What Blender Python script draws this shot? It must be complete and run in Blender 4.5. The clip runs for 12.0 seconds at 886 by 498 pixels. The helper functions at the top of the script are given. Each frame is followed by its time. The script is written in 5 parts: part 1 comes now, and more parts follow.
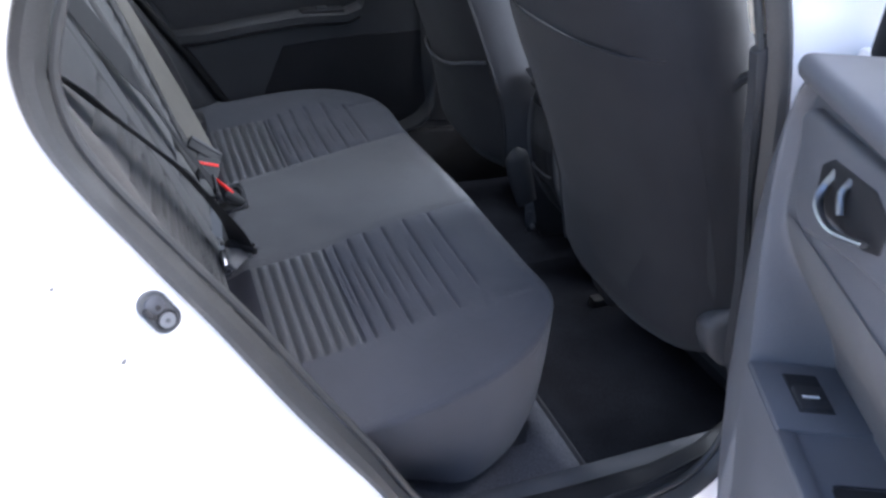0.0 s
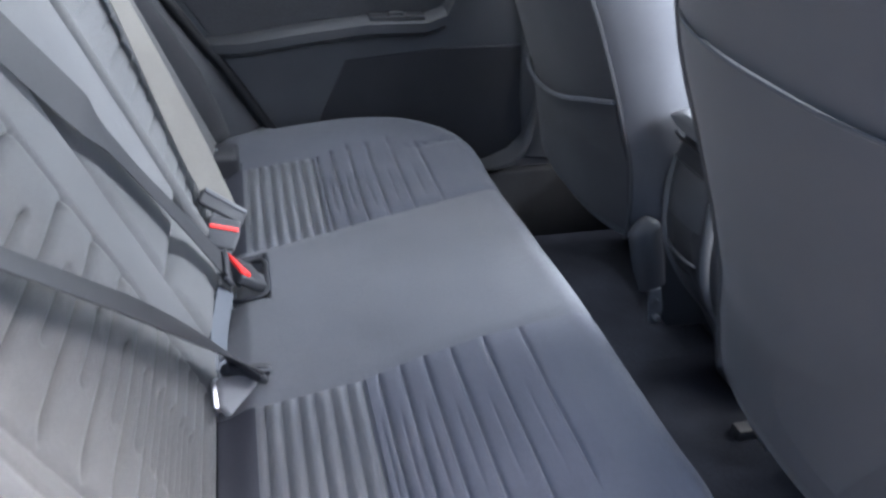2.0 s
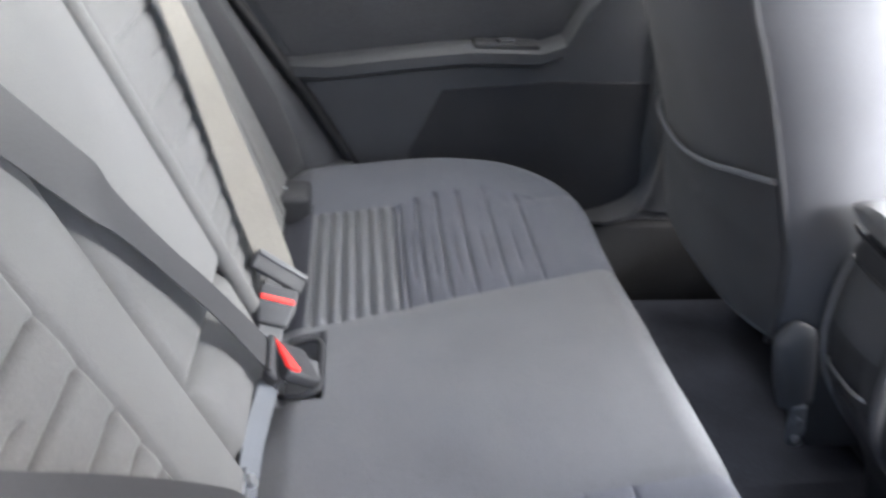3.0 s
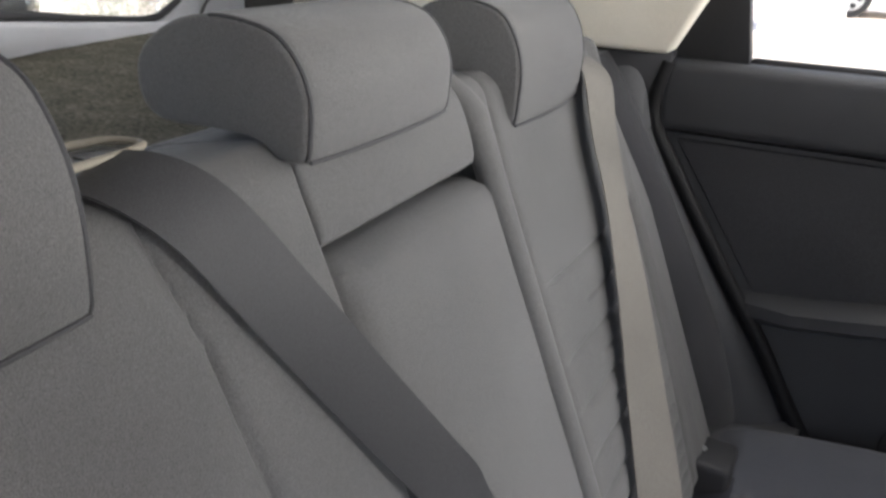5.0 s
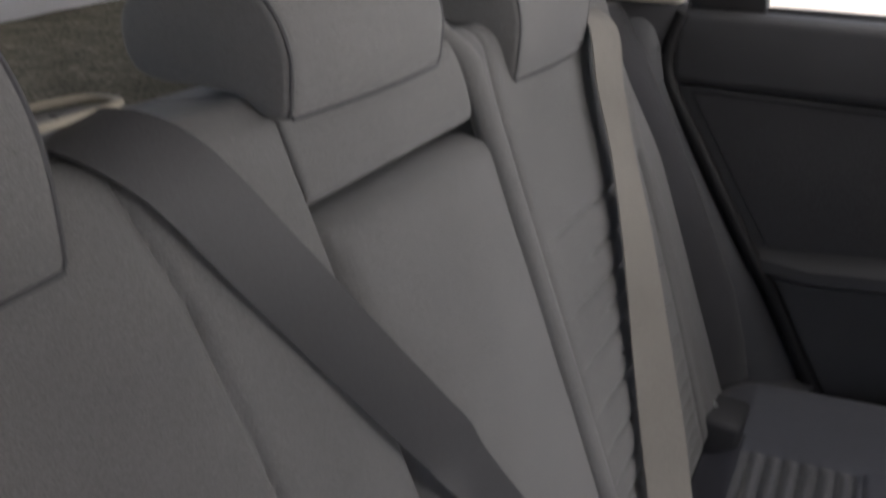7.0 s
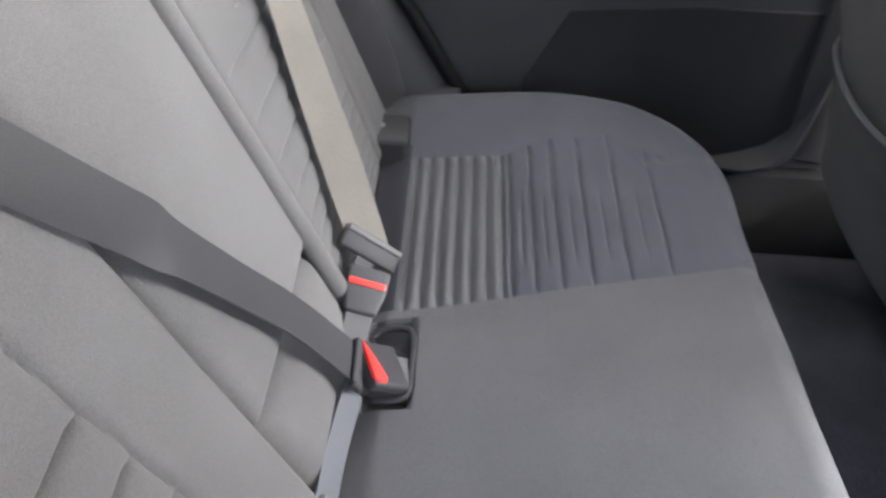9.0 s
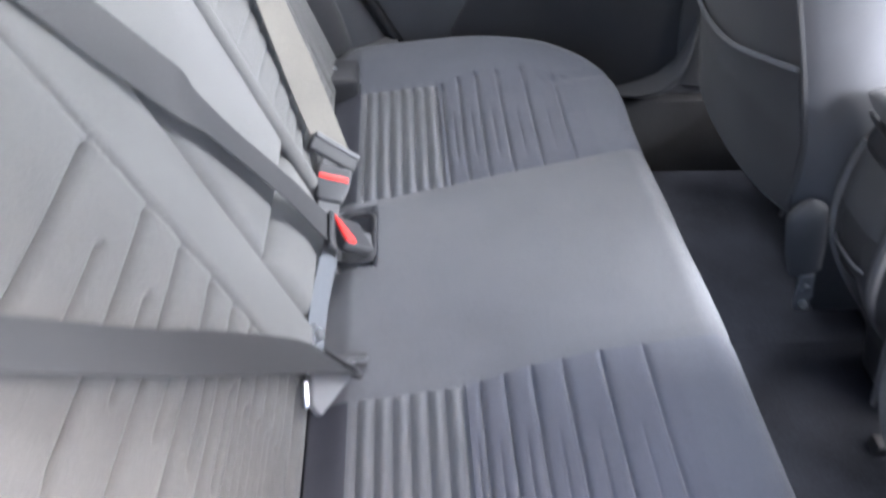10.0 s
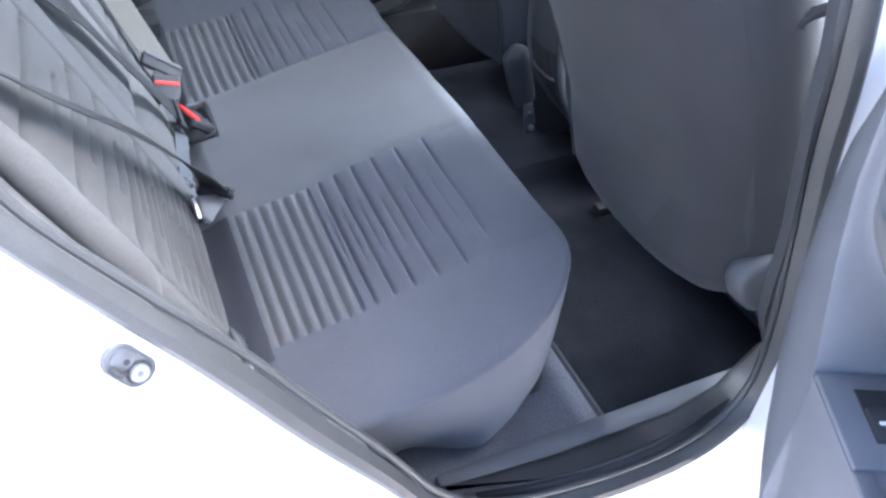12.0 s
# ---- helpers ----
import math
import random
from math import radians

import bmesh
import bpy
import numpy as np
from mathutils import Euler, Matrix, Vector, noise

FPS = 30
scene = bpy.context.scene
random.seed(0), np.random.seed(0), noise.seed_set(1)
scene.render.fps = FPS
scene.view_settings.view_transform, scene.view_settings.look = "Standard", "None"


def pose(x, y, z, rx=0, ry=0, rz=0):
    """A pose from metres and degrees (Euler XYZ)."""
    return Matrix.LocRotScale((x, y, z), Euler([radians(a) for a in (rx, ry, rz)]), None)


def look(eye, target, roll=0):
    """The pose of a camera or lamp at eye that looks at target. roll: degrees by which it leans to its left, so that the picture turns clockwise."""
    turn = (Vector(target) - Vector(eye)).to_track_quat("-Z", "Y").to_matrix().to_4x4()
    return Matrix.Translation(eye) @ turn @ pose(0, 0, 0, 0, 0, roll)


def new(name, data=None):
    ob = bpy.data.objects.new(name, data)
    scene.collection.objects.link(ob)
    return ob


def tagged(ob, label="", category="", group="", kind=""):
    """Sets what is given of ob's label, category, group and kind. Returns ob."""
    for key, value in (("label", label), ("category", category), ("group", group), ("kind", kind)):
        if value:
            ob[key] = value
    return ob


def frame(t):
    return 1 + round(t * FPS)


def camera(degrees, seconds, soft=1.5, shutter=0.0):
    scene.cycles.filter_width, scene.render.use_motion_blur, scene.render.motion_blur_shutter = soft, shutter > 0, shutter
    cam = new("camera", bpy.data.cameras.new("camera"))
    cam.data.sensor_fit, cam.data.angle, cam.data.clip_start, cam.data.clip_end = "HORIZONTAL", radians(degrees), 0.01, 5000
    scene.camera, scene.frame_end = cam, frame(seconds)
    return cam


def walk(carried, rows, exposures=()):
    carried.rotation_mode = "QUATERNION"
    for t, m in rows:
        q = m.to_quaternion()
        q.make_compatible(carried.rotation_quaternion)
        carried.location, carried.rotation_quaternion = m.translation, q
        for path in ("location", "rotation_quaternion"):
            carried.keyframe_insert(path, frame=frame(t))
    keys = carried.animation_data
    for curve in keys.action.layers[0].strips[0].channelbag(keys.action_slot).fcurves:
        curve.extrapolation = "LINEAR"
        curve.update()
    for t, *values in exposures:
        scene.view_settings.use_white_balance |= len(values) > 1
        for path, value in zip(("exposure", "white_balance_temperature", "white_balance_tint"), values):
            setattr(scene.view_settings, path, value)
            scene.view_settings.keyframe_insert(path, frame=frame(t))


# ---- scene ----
cam = camera(60.0, 12.0, soft=2.6, shutter=0.5)

PATH = [
    (0, (-0.035, -1.341, 1.306), (0.61, 0.252, 0.284), 2.8),
    (0.5, (-0.004, -1.232, 1.268), (0.64, 0.356, 0.235), 2.9),
    (1, (0.027, -1.092, 1.222), (0.666, 0.503, 0.198), 2.9),
    (1.5, (0.051, -0.973, 1.219), (0.655, 0.63, 0.187), 3.4),
    (2, (0.104, -0.879, 1.224), (0.554, 0.764, 0.176), 2.9),
    (2.5, (0.153, -0.757, 1.212), (0.509, 0.899, 0.148), 2.9),
    (3, (0.144, -0.626, 1.211), (0.371, 1.048, 0.14), 3.9),
    (3.5, (0.11, -0.52, 1.226), (-0.035, 1.162, 0.154), 3.3),
    (3.7, (0.086, -0.494, 1.237), (-0.222, 1.158, 0.153), 3.3),
    (5.3, (0.106, -0.416, 1.25), (-0.772, 1.227, 0.522), 1.5),
    (5.5, (0.112, -0.416, 1.258), (-0.782, 1.222, 0.539), 1.3),
    (6, (0.108, -0.41, 1.263), (-0.792, 1.226, 0.546), 1.3),
    (6.5, (0.108, -0.41, 1.259), (-0.796, 1.218, 0.529), 1.1),
    (7, (0.116, -0.405, 1.242), (-0.759, 1.166, 0.366), 0.6),
    (7.5, (0.11, -0.38, 1.217), (-0.555, 1.074, 0.016), 1.7),
    (7.7, (0.122, -0.375, 1.22), (-0.411, 1.024, -0.106), 2.0),
    (9.5, (0.13, -0.499, 1.28), (0.214, 0.936, -0.111), 2.9),
    (10, (0.135, -0.692, 1.298), (0.252, 0.761, -0.071), 2.2),
    (10.5, (0.068, -0.873, 1.299), (0.316, 0.564, -0.07), 3.0),
    (11, (0.044, -1.03, 1.325), (0.458, 0.38, -0.032), 2.3),
    (11.5, (0.015, -1.118, 1.34), (0.583, 0.253, -0.002), 1.8),
    (12, (0.002, -1.135, 1.356), (0.624, 0.204, 0.006), 2.6),
]

EXPOSURES = [(0, 1.9, 5800, 13), (0.5, 1.87, 5600, 13), (1, 2.5, 5600, 11), (1.5, 2.8, 5600, 12), (2, 2.95, 5850, 12), (2.5, 3.42, 6150, 12), (3.5, 3.15, 6850, 12), (5.5, 1.4, 6850, 15), (6.5, 0.65, 6850, 17),
             (7.0, 1.35, 6950, 17), (7.5, 2.12, 6950, 17), (9.5, 3.2, 6600, 14), (10.5, 3.75, 6000, 13), (11, 3.8, 5900, 12), (12, 3.2, 5650, 12)]
walk(cam, [(t, look(eye, target, roll)) for t, eye, target, roll in PATH], EXPOSURES)

# ---- light ----
world = bpy.data.worlds.new("sky")
scene.world = world
world.use_nodes = True
wn = world.node_tree.nodes
wn.clear()
sky = wn.new("ShaderNodeTexSky")
sky.sky_type = "NISHITA"
sky.sun_disc = False
sky.sun_elevation, sky.sun_rotation = radians(52), radians(116)
sky.air_density, sky.dust_density = 1.0, 3.0
bg = wn.new("ShaderNodeBackground")
bg.inputs["Strength"].default_value = 0.15
wo = wn.new("ShaderNodeOutputWorld")
world.node_tree.links.new(sky.outputs[0], bg.inputs[0])
world.node_tree.links.new(bg.outputs[0], wo.inputs[0])
sun_data = bpy.data.lights.new("sun", "SUN")
sun_data.energy, sun_data.angle, sun_data.color = 1.3, radians(46), (1.0, 0.97, 0.92)
sun = new("sun", sun_data)
sun.matrix_world = look((1.70, -0.83, 2.42), (0, 0, 0))


def window_light(at, target, wide, high, power):
    """Sky light in the upper part of a window's opening."""
    d = bpy.data.lights.new("window_light", "AREA")
    d.shape, d.size, d.size_y, d.energy, d.color = "RECTANGLE", wide, high, power, (0.93, 0.97, 1.0)
    ob = new("window_light", d)
    ob.matrix_world = look(at, target)


window_light((0.36, 0.640, 1.365), (0.0, -0.3, 0.75), 0.66, 0.09, 1.1)
window_light((-0.835, 0.0, 1.375), (0.2, 0.2, 1.05), 0.95, 0.09, 0.35)
window_light((1.05, 0.640, 1.335), (0.0, 0.30, 0.95), 0.50, 0.13, 3.5)
window_light((1.05, -0.610, 1.335), (0.0, 0.35, 0.85), 0.50, 0.13, 1.5)
window_light((1.72, -0.14, 1.17), (0.0, 0.16, 0.95), 0.60, 0.14, 12.0)


# ---- materials ----
def shader(name, color, rough=0.6, metal=0.0, grain=0.0, grain_scale=400.0, stain=0.12, stain_scale=9.0, bump=0.0, spec=0.5, coat=0.0, weave=False, sheen=0.0):
    m = bpy.data.materials.new(name)
    m.use_nodes = True
    nt = m.node_tree
    n, ln = nt.nodes, nt.links
    p = n["Principled BSDF"]
    p.inputs["Roughness"].default_value = rough
    p.inputs["Metallic"].default_value = metal
    p.inputs["Specular IOR Level"].default_value = spec
    p.inputs["Coat Weight"].default_value = coat
    p.inputs["Sheen Weight"].default_value = sheen
    tc = n.new("ShaderNodeTexCoord")
    big = n.new("ShaderNodeTexNoise")
    big.inputs["Scale"].default_value, big.inputs["Detail"].default_value = stain_scale, 5
    ln.new(tc.outputs["Object"], big.inputs["Vector"])
    fine = n.new("ShaderNodeTexNoise")
    fine.inputs["Scale"].default_value, fine.inputs["Detail"].default_value = grain_scale, 2
    ln.new(tc.outputs["Object"], fine.inputs["Vector"])
    r1 = n.new("ShaderNodeMapRange")
    r1.inputs[1].default_value, r1.inputs[2].default_value = 0.3, 0.7
    r1.inputs[3].default_value, r1.inputs[4].default_value = 1 - stain, 1 + stain
    ln.new(big.outputs[0], r1.inputs[0])
    r2 = n.new("ShaderNodeMapRange")
    r2.inputs[1].default_value, r2.inputs[2].default_value = 0.3, 0.7
    r2.inputs[3].default_value, r2.inputs[4].default_value = 1 - grain, 1 + grain
    ln.new(fine.outputs[0], r2.inputs[0])
    mul = n.new("ShaderNodeMath")
    mul.operation = "MULTIPLY"
    ln.new(r1.outputs[0], mul.inputs[0])
    ln.new(r2.outputs[0], mul.inputs[1])
    mix = n.new("ShaderNodeMix")
    mix.data_type, mix.blend_type = "RGBA", "MULTIPLY"
    mix.inputs[0].default_value = 1.0
    mix.inputs[6].default_value = (*color, 1)
    ln.new(mul.outputs[0], mix.inputs[7])
    ln.new(mix.outputs[2], p.inputs["Base Color"])
    if bump:
        b = n.new("ShaderNodeBump")
        b.inputs["Strength"].default_value, b.inputs["Distance"].default_value = bump, 0.001
        src = fine
        if weave:
            src = n.new("ShaderNodeTexVoronoi")
            src.inputs["Scale"].default_value = grain_scale
            ln.new(tc.outputs["Object"], src.inputs["Vector"])
        ln.new(src.outputs[0], b.inputs["Height"])
        ln.new(b.outputs[0], p.inputs["Normal"])
    return m


# backs kept neutral, cushion cloths bluer: sky light's tint put into the colours
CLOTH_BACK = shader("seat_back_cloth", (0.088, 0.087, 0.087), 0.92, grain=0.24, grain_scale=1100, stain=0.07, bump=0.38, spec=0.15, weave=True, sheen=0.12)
CLOTH = shader("seat_cloth", (0.086, 0.087, 0.095), 0.92, grain=0.24, grain_scale=1100, stain=0.07, bump=0.38, spec=0.15, weave=True, sheen=0.15)
CLOTH_SIDE = shader("outer_seat_cloth", (0.070, 0.073, 0.087), 0.92, grain=0.24, grain_scale=1100, stain=0.07, bump=0.38, spec=0.15, weave=True, sheen=0.15)
CLOTH_RIB = shader("ribbed_cloth", (0.066, 0.068, 0.083), 0.92, grain=0.24, grain_scale=1100, stain=0.08, bump=0.38, spec=0.15, weave=True, sheen=0.15)
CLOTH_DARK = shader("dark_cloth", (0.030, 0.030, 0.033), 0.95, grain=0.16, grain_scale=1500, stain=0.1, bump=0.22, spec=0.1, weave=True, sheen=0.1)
PIPING = shader("piping_thread", (0.032, 0.032, 0.035), 0.8, grain=0.1)
WEBBING = shader("belt_webbing", (0.030, 0.030, 0.032), 0.55, grain=0.3, grain_scale=1400, stain=0.08, bump=0.12, spec=0.25)
WEBBING_TAN = shader("worn_belt_webbing", (0.135, 0.126, 0.113), 0.75, grain=0.2, grain_scale=900, stain=0.1, bump=0.5, spec=0.2)
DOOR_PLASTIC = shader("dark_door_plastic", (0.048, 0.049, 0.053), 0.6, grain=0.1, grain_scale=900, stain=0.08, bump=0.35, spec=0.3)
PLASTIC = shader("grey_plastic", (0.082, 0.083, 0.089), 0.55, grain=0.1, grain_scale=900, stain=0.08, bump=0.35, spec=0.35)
# door plastic lightened for the outside light on the open door
DOOR_GREY_LIT = shader("lit_door_plastic", (0.125, 0.128, 0.141), 0.5, grain=0.1, grain_scale=900, stain=0.08, bump=0.35, spec=0.4)
# black rubber raised to grey for the light the doorway seal reflects
SEAL_RUBBER_LIT = shader("lit_seal_rubber", (0.043, 0.044, 0.045), 0.42, grain=0.1, stain=0.18, spec=0.5)
PLASTIC_DARK = shader("black_plastic", (0.030, 0.030, 0.033), 0.58, grain=0.1, grain_scale=900, bump=0.2, spec=0.28)
TRIM_LIGHT = shader("light_grey_trim", (0.56, 0.54, 0.49), 0.7, grain=0.06, grain_scale=800, stain=0.05, bump=0.25, spec=0.25)
TRIM_BEIGE = shader("beige_pillar_trim", (0.64, 0.60, 0.52), 0.7, grain=0.06, grain_scale=800, stain=0.05, bump=0.25, spec=0.25)
MAT = shader("mat_pile", (0.012, 0.013, 0.017), 1.0, grain=0.35, grain_scale=350, stain=0.25, bump=1.0, spec=0.05)
CARPET = shader("carpet", (0.010, 0.010, 0.012), 1.0, grain=0.35, grain_scale=350, stain=0.25, bump=1.0, spec=0.05)
SHELF = shader("shelf_felt", (0.085, 0.081, 0.066), 1.0, grain=0.45, grain_scale=220, stain=0.25, stain_scale=30, bump=1.0, spec=0.05)
DOOR_INSERT = shader("pale_door_insert", (0.133, 0.134, 0.139), 0.8, grain=0.12, grain_scale=700, stain=0.06, bump=0.3, spec=0.2)
GUIDE_BEIGE = shader("beige_guide_plastic", (0.20, 0.18, 0.145), 0.6, grain=0.06, stain=0.08, spec=0.3)
PAINT = shader("white_paint", (0.86, 0.86, 0.87), 0.25, stain=0.02, coat=0.6, spec=0.5)
RUBBER = shader("rubber_seal", (0.022, 0.022, 0.024), 0.6, grain=0.1, stain=0.15, spec=0.35)
CHROME = shader("chrome", (0.78, 0.78, 0.80), 0.18, 1.0, stain=0.03)
HANDLE = shader("satin_chrome", (0.30, 0.31, 0.33), 0.36, 1.0, stain=0.05)
ZINC = shader("zinc_plate", (0.095, 0.10, 0.11), 0.5, 0.2, grain=0.1, stain=0.2, stain_scale=60)
# dark seat cloth lightened for bolsters that catch the light
BOLSTER_LIT = shader("lit_bolster_cloth", (0.058, 0.059, 0.065), 0.95, grain=0.15, grain_scale=1500, stain=0.08, bump=0.22, spec=0.1, weave=True, sheen=0.1)
PALE_WEB = shader("pale_webbing", (0.066, 0.072, 0.084), 0.7, grain=0.2, grain_scale=900, bump=0.4)
STEEL = shader("steel", (0.55, 0.56, 0.58), 0.35, 1.0, grain=0.05, stain=0.1)
RED = shader("red_plastic", (0.80, 0.035, 0.03), 0.35, stain=0.02)
GROUND = shader("pale_paving", (0.70, 0.62, 0.53), 0.9, grain=0.25, grain_scale=60, stain=0.2, stain_scale=1.2, bump=0.4)
RENDER_WALL = shader("pale_render", (0.86, 0.87, 0.86), 0.9, grain=0.08, grain_scale=40, stain=0.08, stain_scale=1.5, bump=0.3)
LEAF = shader("leaves", (0.10, 0.125, 0.05), 0.7, grain=0.3, grain_scale=30, stain=0.3, stain_scale=4)
BARK = shader("bark", (0.12, 0.09, 0.07), 0.9, grain=0.3, grain_scale=60, bump=0.8)
WATER = shader("water_drop", (0.95, 0.97, 0.97), 0.03, stain=0.0)
WATER.node_tree.nodes["Principled BSDF"].inputs["Transmission Weight"].default_value = 1.0
WATER.node_tree.nodes["Principled BSDF"].inputs["IOR"].default_value = 1.33
CHIP = shader("chipped_paint", (0.20, 0.20, 0.21), 0.7, stain=0.2, stain_scale=300)
MARK_RED = shader("faded_red_print", (0.65, 0.28, 0.24), 0.6, stain=0.2, stain_scale=200)
WHITE_MARK = shader("white_marking", (0.75, 0.75, 0.75), 0.6)


def glass_material(name, tint):
    m = bpy.data.materials.new(name)
    m.use_nodes = True
    n, ln = m.node_tree.nodes, m.node_tree.links
    n.clear()
    tr = n.new("ShaderNodeBsdfTransparent")
    tr.inputs[0].default_value = (*tint, 1)
    gl = n.new("ShaderNodeBsdfGlossy")
    gl.inputs["Roughness"].default_value = 0.02
    fr = n.new("ShaderNodeFresnel")
    fr.inputs[0].default_value = 1.45
    mx = n.new("ShaderNodeMixShader")
    out = n.new("ShaderNodeOutputMaterial")
    ln.new(fr.outputs[0], mx.inputs[0])
    ln.new(tr.outputs[0], mx.inputs[1])
    ln.new(gl.outputs[0], mx.inputs[2])
    ln.new(mx.outputs[0], out.inputs[0])
    return m


GLASS = glass_material("window_glass", (0.94, 0.96, 0.95))
WET_GLASS = glass_material("wet_window_glass", (0.90, 0.93, 0.92))
wet = WET_GLASS.node_tree
film_of_water = wet.nodes.new("ShaderNodeBsdfRefraction")
film_of_water.inputs["IOR"].default_value, film_of_water.inputs["Roughness"].default_value = 1.2, 0.02
ripple = wet.nodes.new("ShaderNodeTexNoise")
ripple.inputs["Scale"].default_value, ripple.inputs["Detail"].default_value = 26, 3
place = wet.nodes.new("ShaderNodeTexCoord")
relief = wet.nodes.new("ShaderNodeBump")
relief.inputs["Strength"].default_value, relief.inputs["Distance"].default_value = 0.35, 0.004
blend = wet.nodes.new("ShaderNodeMixShader")
blend.inputs[0].default_value = 0.3
wet.links.new(place.outputs["Object"], ripple.inputs["Vector"])
wet.links.new(ripple.outputs[0], relief.inputs["Height"])
wet.links.new(relief.outputs[0], film_of_water.inputs["Normal"])
wet.links.new(wet.nodes["Transparent BSDF"].outputs[0], blend.inputs[1])
wet.links.new(film_of_water.outputs[0], blend.inputs[2])
wet.links.new(blend.outputs[0], wet.nodes["Mix Shader"].inputs[1])


# ---- building helpers ----
def smooth(a, b, x):
    t = min(1.0, max(0.0, (x - a) / (b - a)))
    return t * t * (3 - 2 * t)


def lerp(a, b, t):
    return a + (b - a) * t


def table(x, rows):
    """Piecewise linear value at x from rows of (x, value)."""
    if x <= rows[0][0]:
        return rows[0][1]
    for (a, va), (b, vb) in zip(rows, rows[1:]):
        if x <= b:
            return lerp(va, vb, (x - a) / (b - a))
    return rows[-1][1]


def holder(name, at=(0, 0, 0)):
    ob = new(name)
    ob.empty_display_size = 0.05
    ob.matrix_world = Matrix.Translation(at)
    return ob


def part(name, bm, mat, parent=None, label="", shade=True):
    bmesh.ops.recalc_face_normals(bm, faces=bm.faces)
    me = bpy.data.meshes.new(name)
    bm.to_mesh(me)
    bm.free()
    if shade:
        me.polygons.foreach_set("use_smooth", [True] * len(me.polygons))
        me.set_sharp_from_angle(angle=radians(38))
    me.materials.append(mat)
    ob = new(name, me)
    if parent is not None:
        ob.parent = parent
        ob.matrix_parent_inverse = parent.matrix_world.inverted()
    if label:
        ob["label"] = label
    return ob


def thing(name, bm, mat, label, category, group="", kind=""):
    return tagged(part(name, bm, mat), label, category, group, kind)


def grid(f, us, vs, back=None, cap=True):
    """A sheet f(u, v); with back, its rim is drawn out by that vector and closed."""
    bm = bmesh.new()
    rows = [[bm.verts.new(f(u, v)) for v in vs] for u in us]
    for a, b in zip(rows, rows[1:]):
        for i in range(len(vs) - 1):
            bm.faces.new((a[i], a[i + 1], b[i + 1], b[i]))
    if back is not None:
        rim = rows[0][:-1] + [r[-1] for r in rows[:-1]] + rows[-1][:0:-1] + [r[0] for r in rows[:0:-1]]
        far = [bm.verts.new(v.co + Vector(back)) for v in rim]
        for i in range(len(rim)):
            j = (i + 1) % len(rim)
            bm.faces.new((rim[i], rim[j], far[j], far[i]))
        if cap:
            bm.faces.new(far)
    return bm


def steps(a, b, n):
    return [lerp(a, b, i / n) for i in range(n + 1)]


def loft(rings, closed=True, caps=True):
    bm = bmesh.new()
    vs = [[bm.verts.new(p) for p in r] for r in rings]
    n = len(vs[0])
    for a, b in zip(vs, vs[1:]):
        for i in range(n if closed else n - 1):
            j = (i + 1) % n
            bm.faces.new((a[i], a[j], b[j], b[i]))
    if caps and closed:
        bm.faces.new(vs[0])
        bm.faces.new(vs[-1][::-1])
    return bm


def spline(points, n=8):
    """Catmull-Rom through the points."""
    p = [Vector(q) for q in points]
    p = [2 * p[0] - p[1]] + p + [2 * p[-1] - p[-2]]
    out = []
    for i in range(1, len(p) - 2):
        a, b, c, d = p[i - 1 : i + 3]
        for k in range(n):
            t = k / n
            out.append(0.5 * (2 * b + (c - a) * t + (2 * a - 5 * b + 4 * c - d) * t * t + (3 * b - a - 3 * c + d) * t ** 3))
    return out + [p[-2]]


def sweep(points, section, up=(0, 0, 1), twist=None):
    """A bar of the given (side, up) section along points."""
    rings, up = [], Vector(up)
    for i, q in enumerate(points):
        d = (points[min(i + 1, len(points) - 1)] - points[max(i - 1, 0)]).normalized()
        u = twist[i] if twist else up
        s = d.cross(u).normalized()
        w = s.cross(d)
        rings.append([q + a * s + b * w for a, b in section])
    return loft(rings)


def disc(r, n=10, k=1.0):
    return [(r * math.cos(2 * math.pi * i / n), k * r * math.sin(2 * math.pi * i / n)) for i in range(n)]


def tube(points, r, n=8, smooth_n=6):
    return sweep(spline(points, smooth_n) if smooth_n else [Vector(p) for p in points], disc(r, n), (0.13, 0.21, 0.97))


def rbox(x0, x1, y0, y1, z0, z1, bevel=0.005, seg=2, m=None):
    bm = bmesh.new()
    bmesh.ops.create_cube(bm, size=1)
    for v in bm.verts:
        v.co = Vector((lerp(x0, x1, v.co.x + 0.5), lerp(y0, y1, v.co.y + 0.5), lerp(z0, z1, v.co.z + 0.5)))
    if bevel:
        bmesh.ops.bevel(bm, geom=bm.edges[:] + bm.verts[:], offset=bevel, segments=seg, affect="EDGES", profile=0.5)
    if m is not None:
        bm.transform(m)
    return bm


def slab(outline, depth, bevel=0.004, seg=2):
    """A flat outline of 3D points drawn out by the vector depth, with rounded rims."""
    bm = bmesh.new()
    f = bm.faces.new([bm.verts.new(p) for p in outline])
    r = bmesh.ops.extrude_face_region(bm, geom=[f])
    bmesh.ops.translate(bm, verts=[v for v in r["geom"] if isinstance(v, bmesh.types.BMVert)], vec=depth)
    bmesh.ops.recalc_face_normals(bm, faces=bm.faces)
    if bevel:
        bmesh.ops.bevel(bm, geom=[e for e in bm.edges if e.calc_face_angle(0) > 0.8], offset=bevel, segments=seg, affect="EDGES", profile=0.5)
    return bm


def join(*bms):
    out = bms[0]
    for b in bms[1:]:
        me = bpy.data.meshes.new("joint")
        b.to_mesh(me)
        b.free()
        out.from_mesh(me)
        bpy.data.meshes.remove(me)
    return out


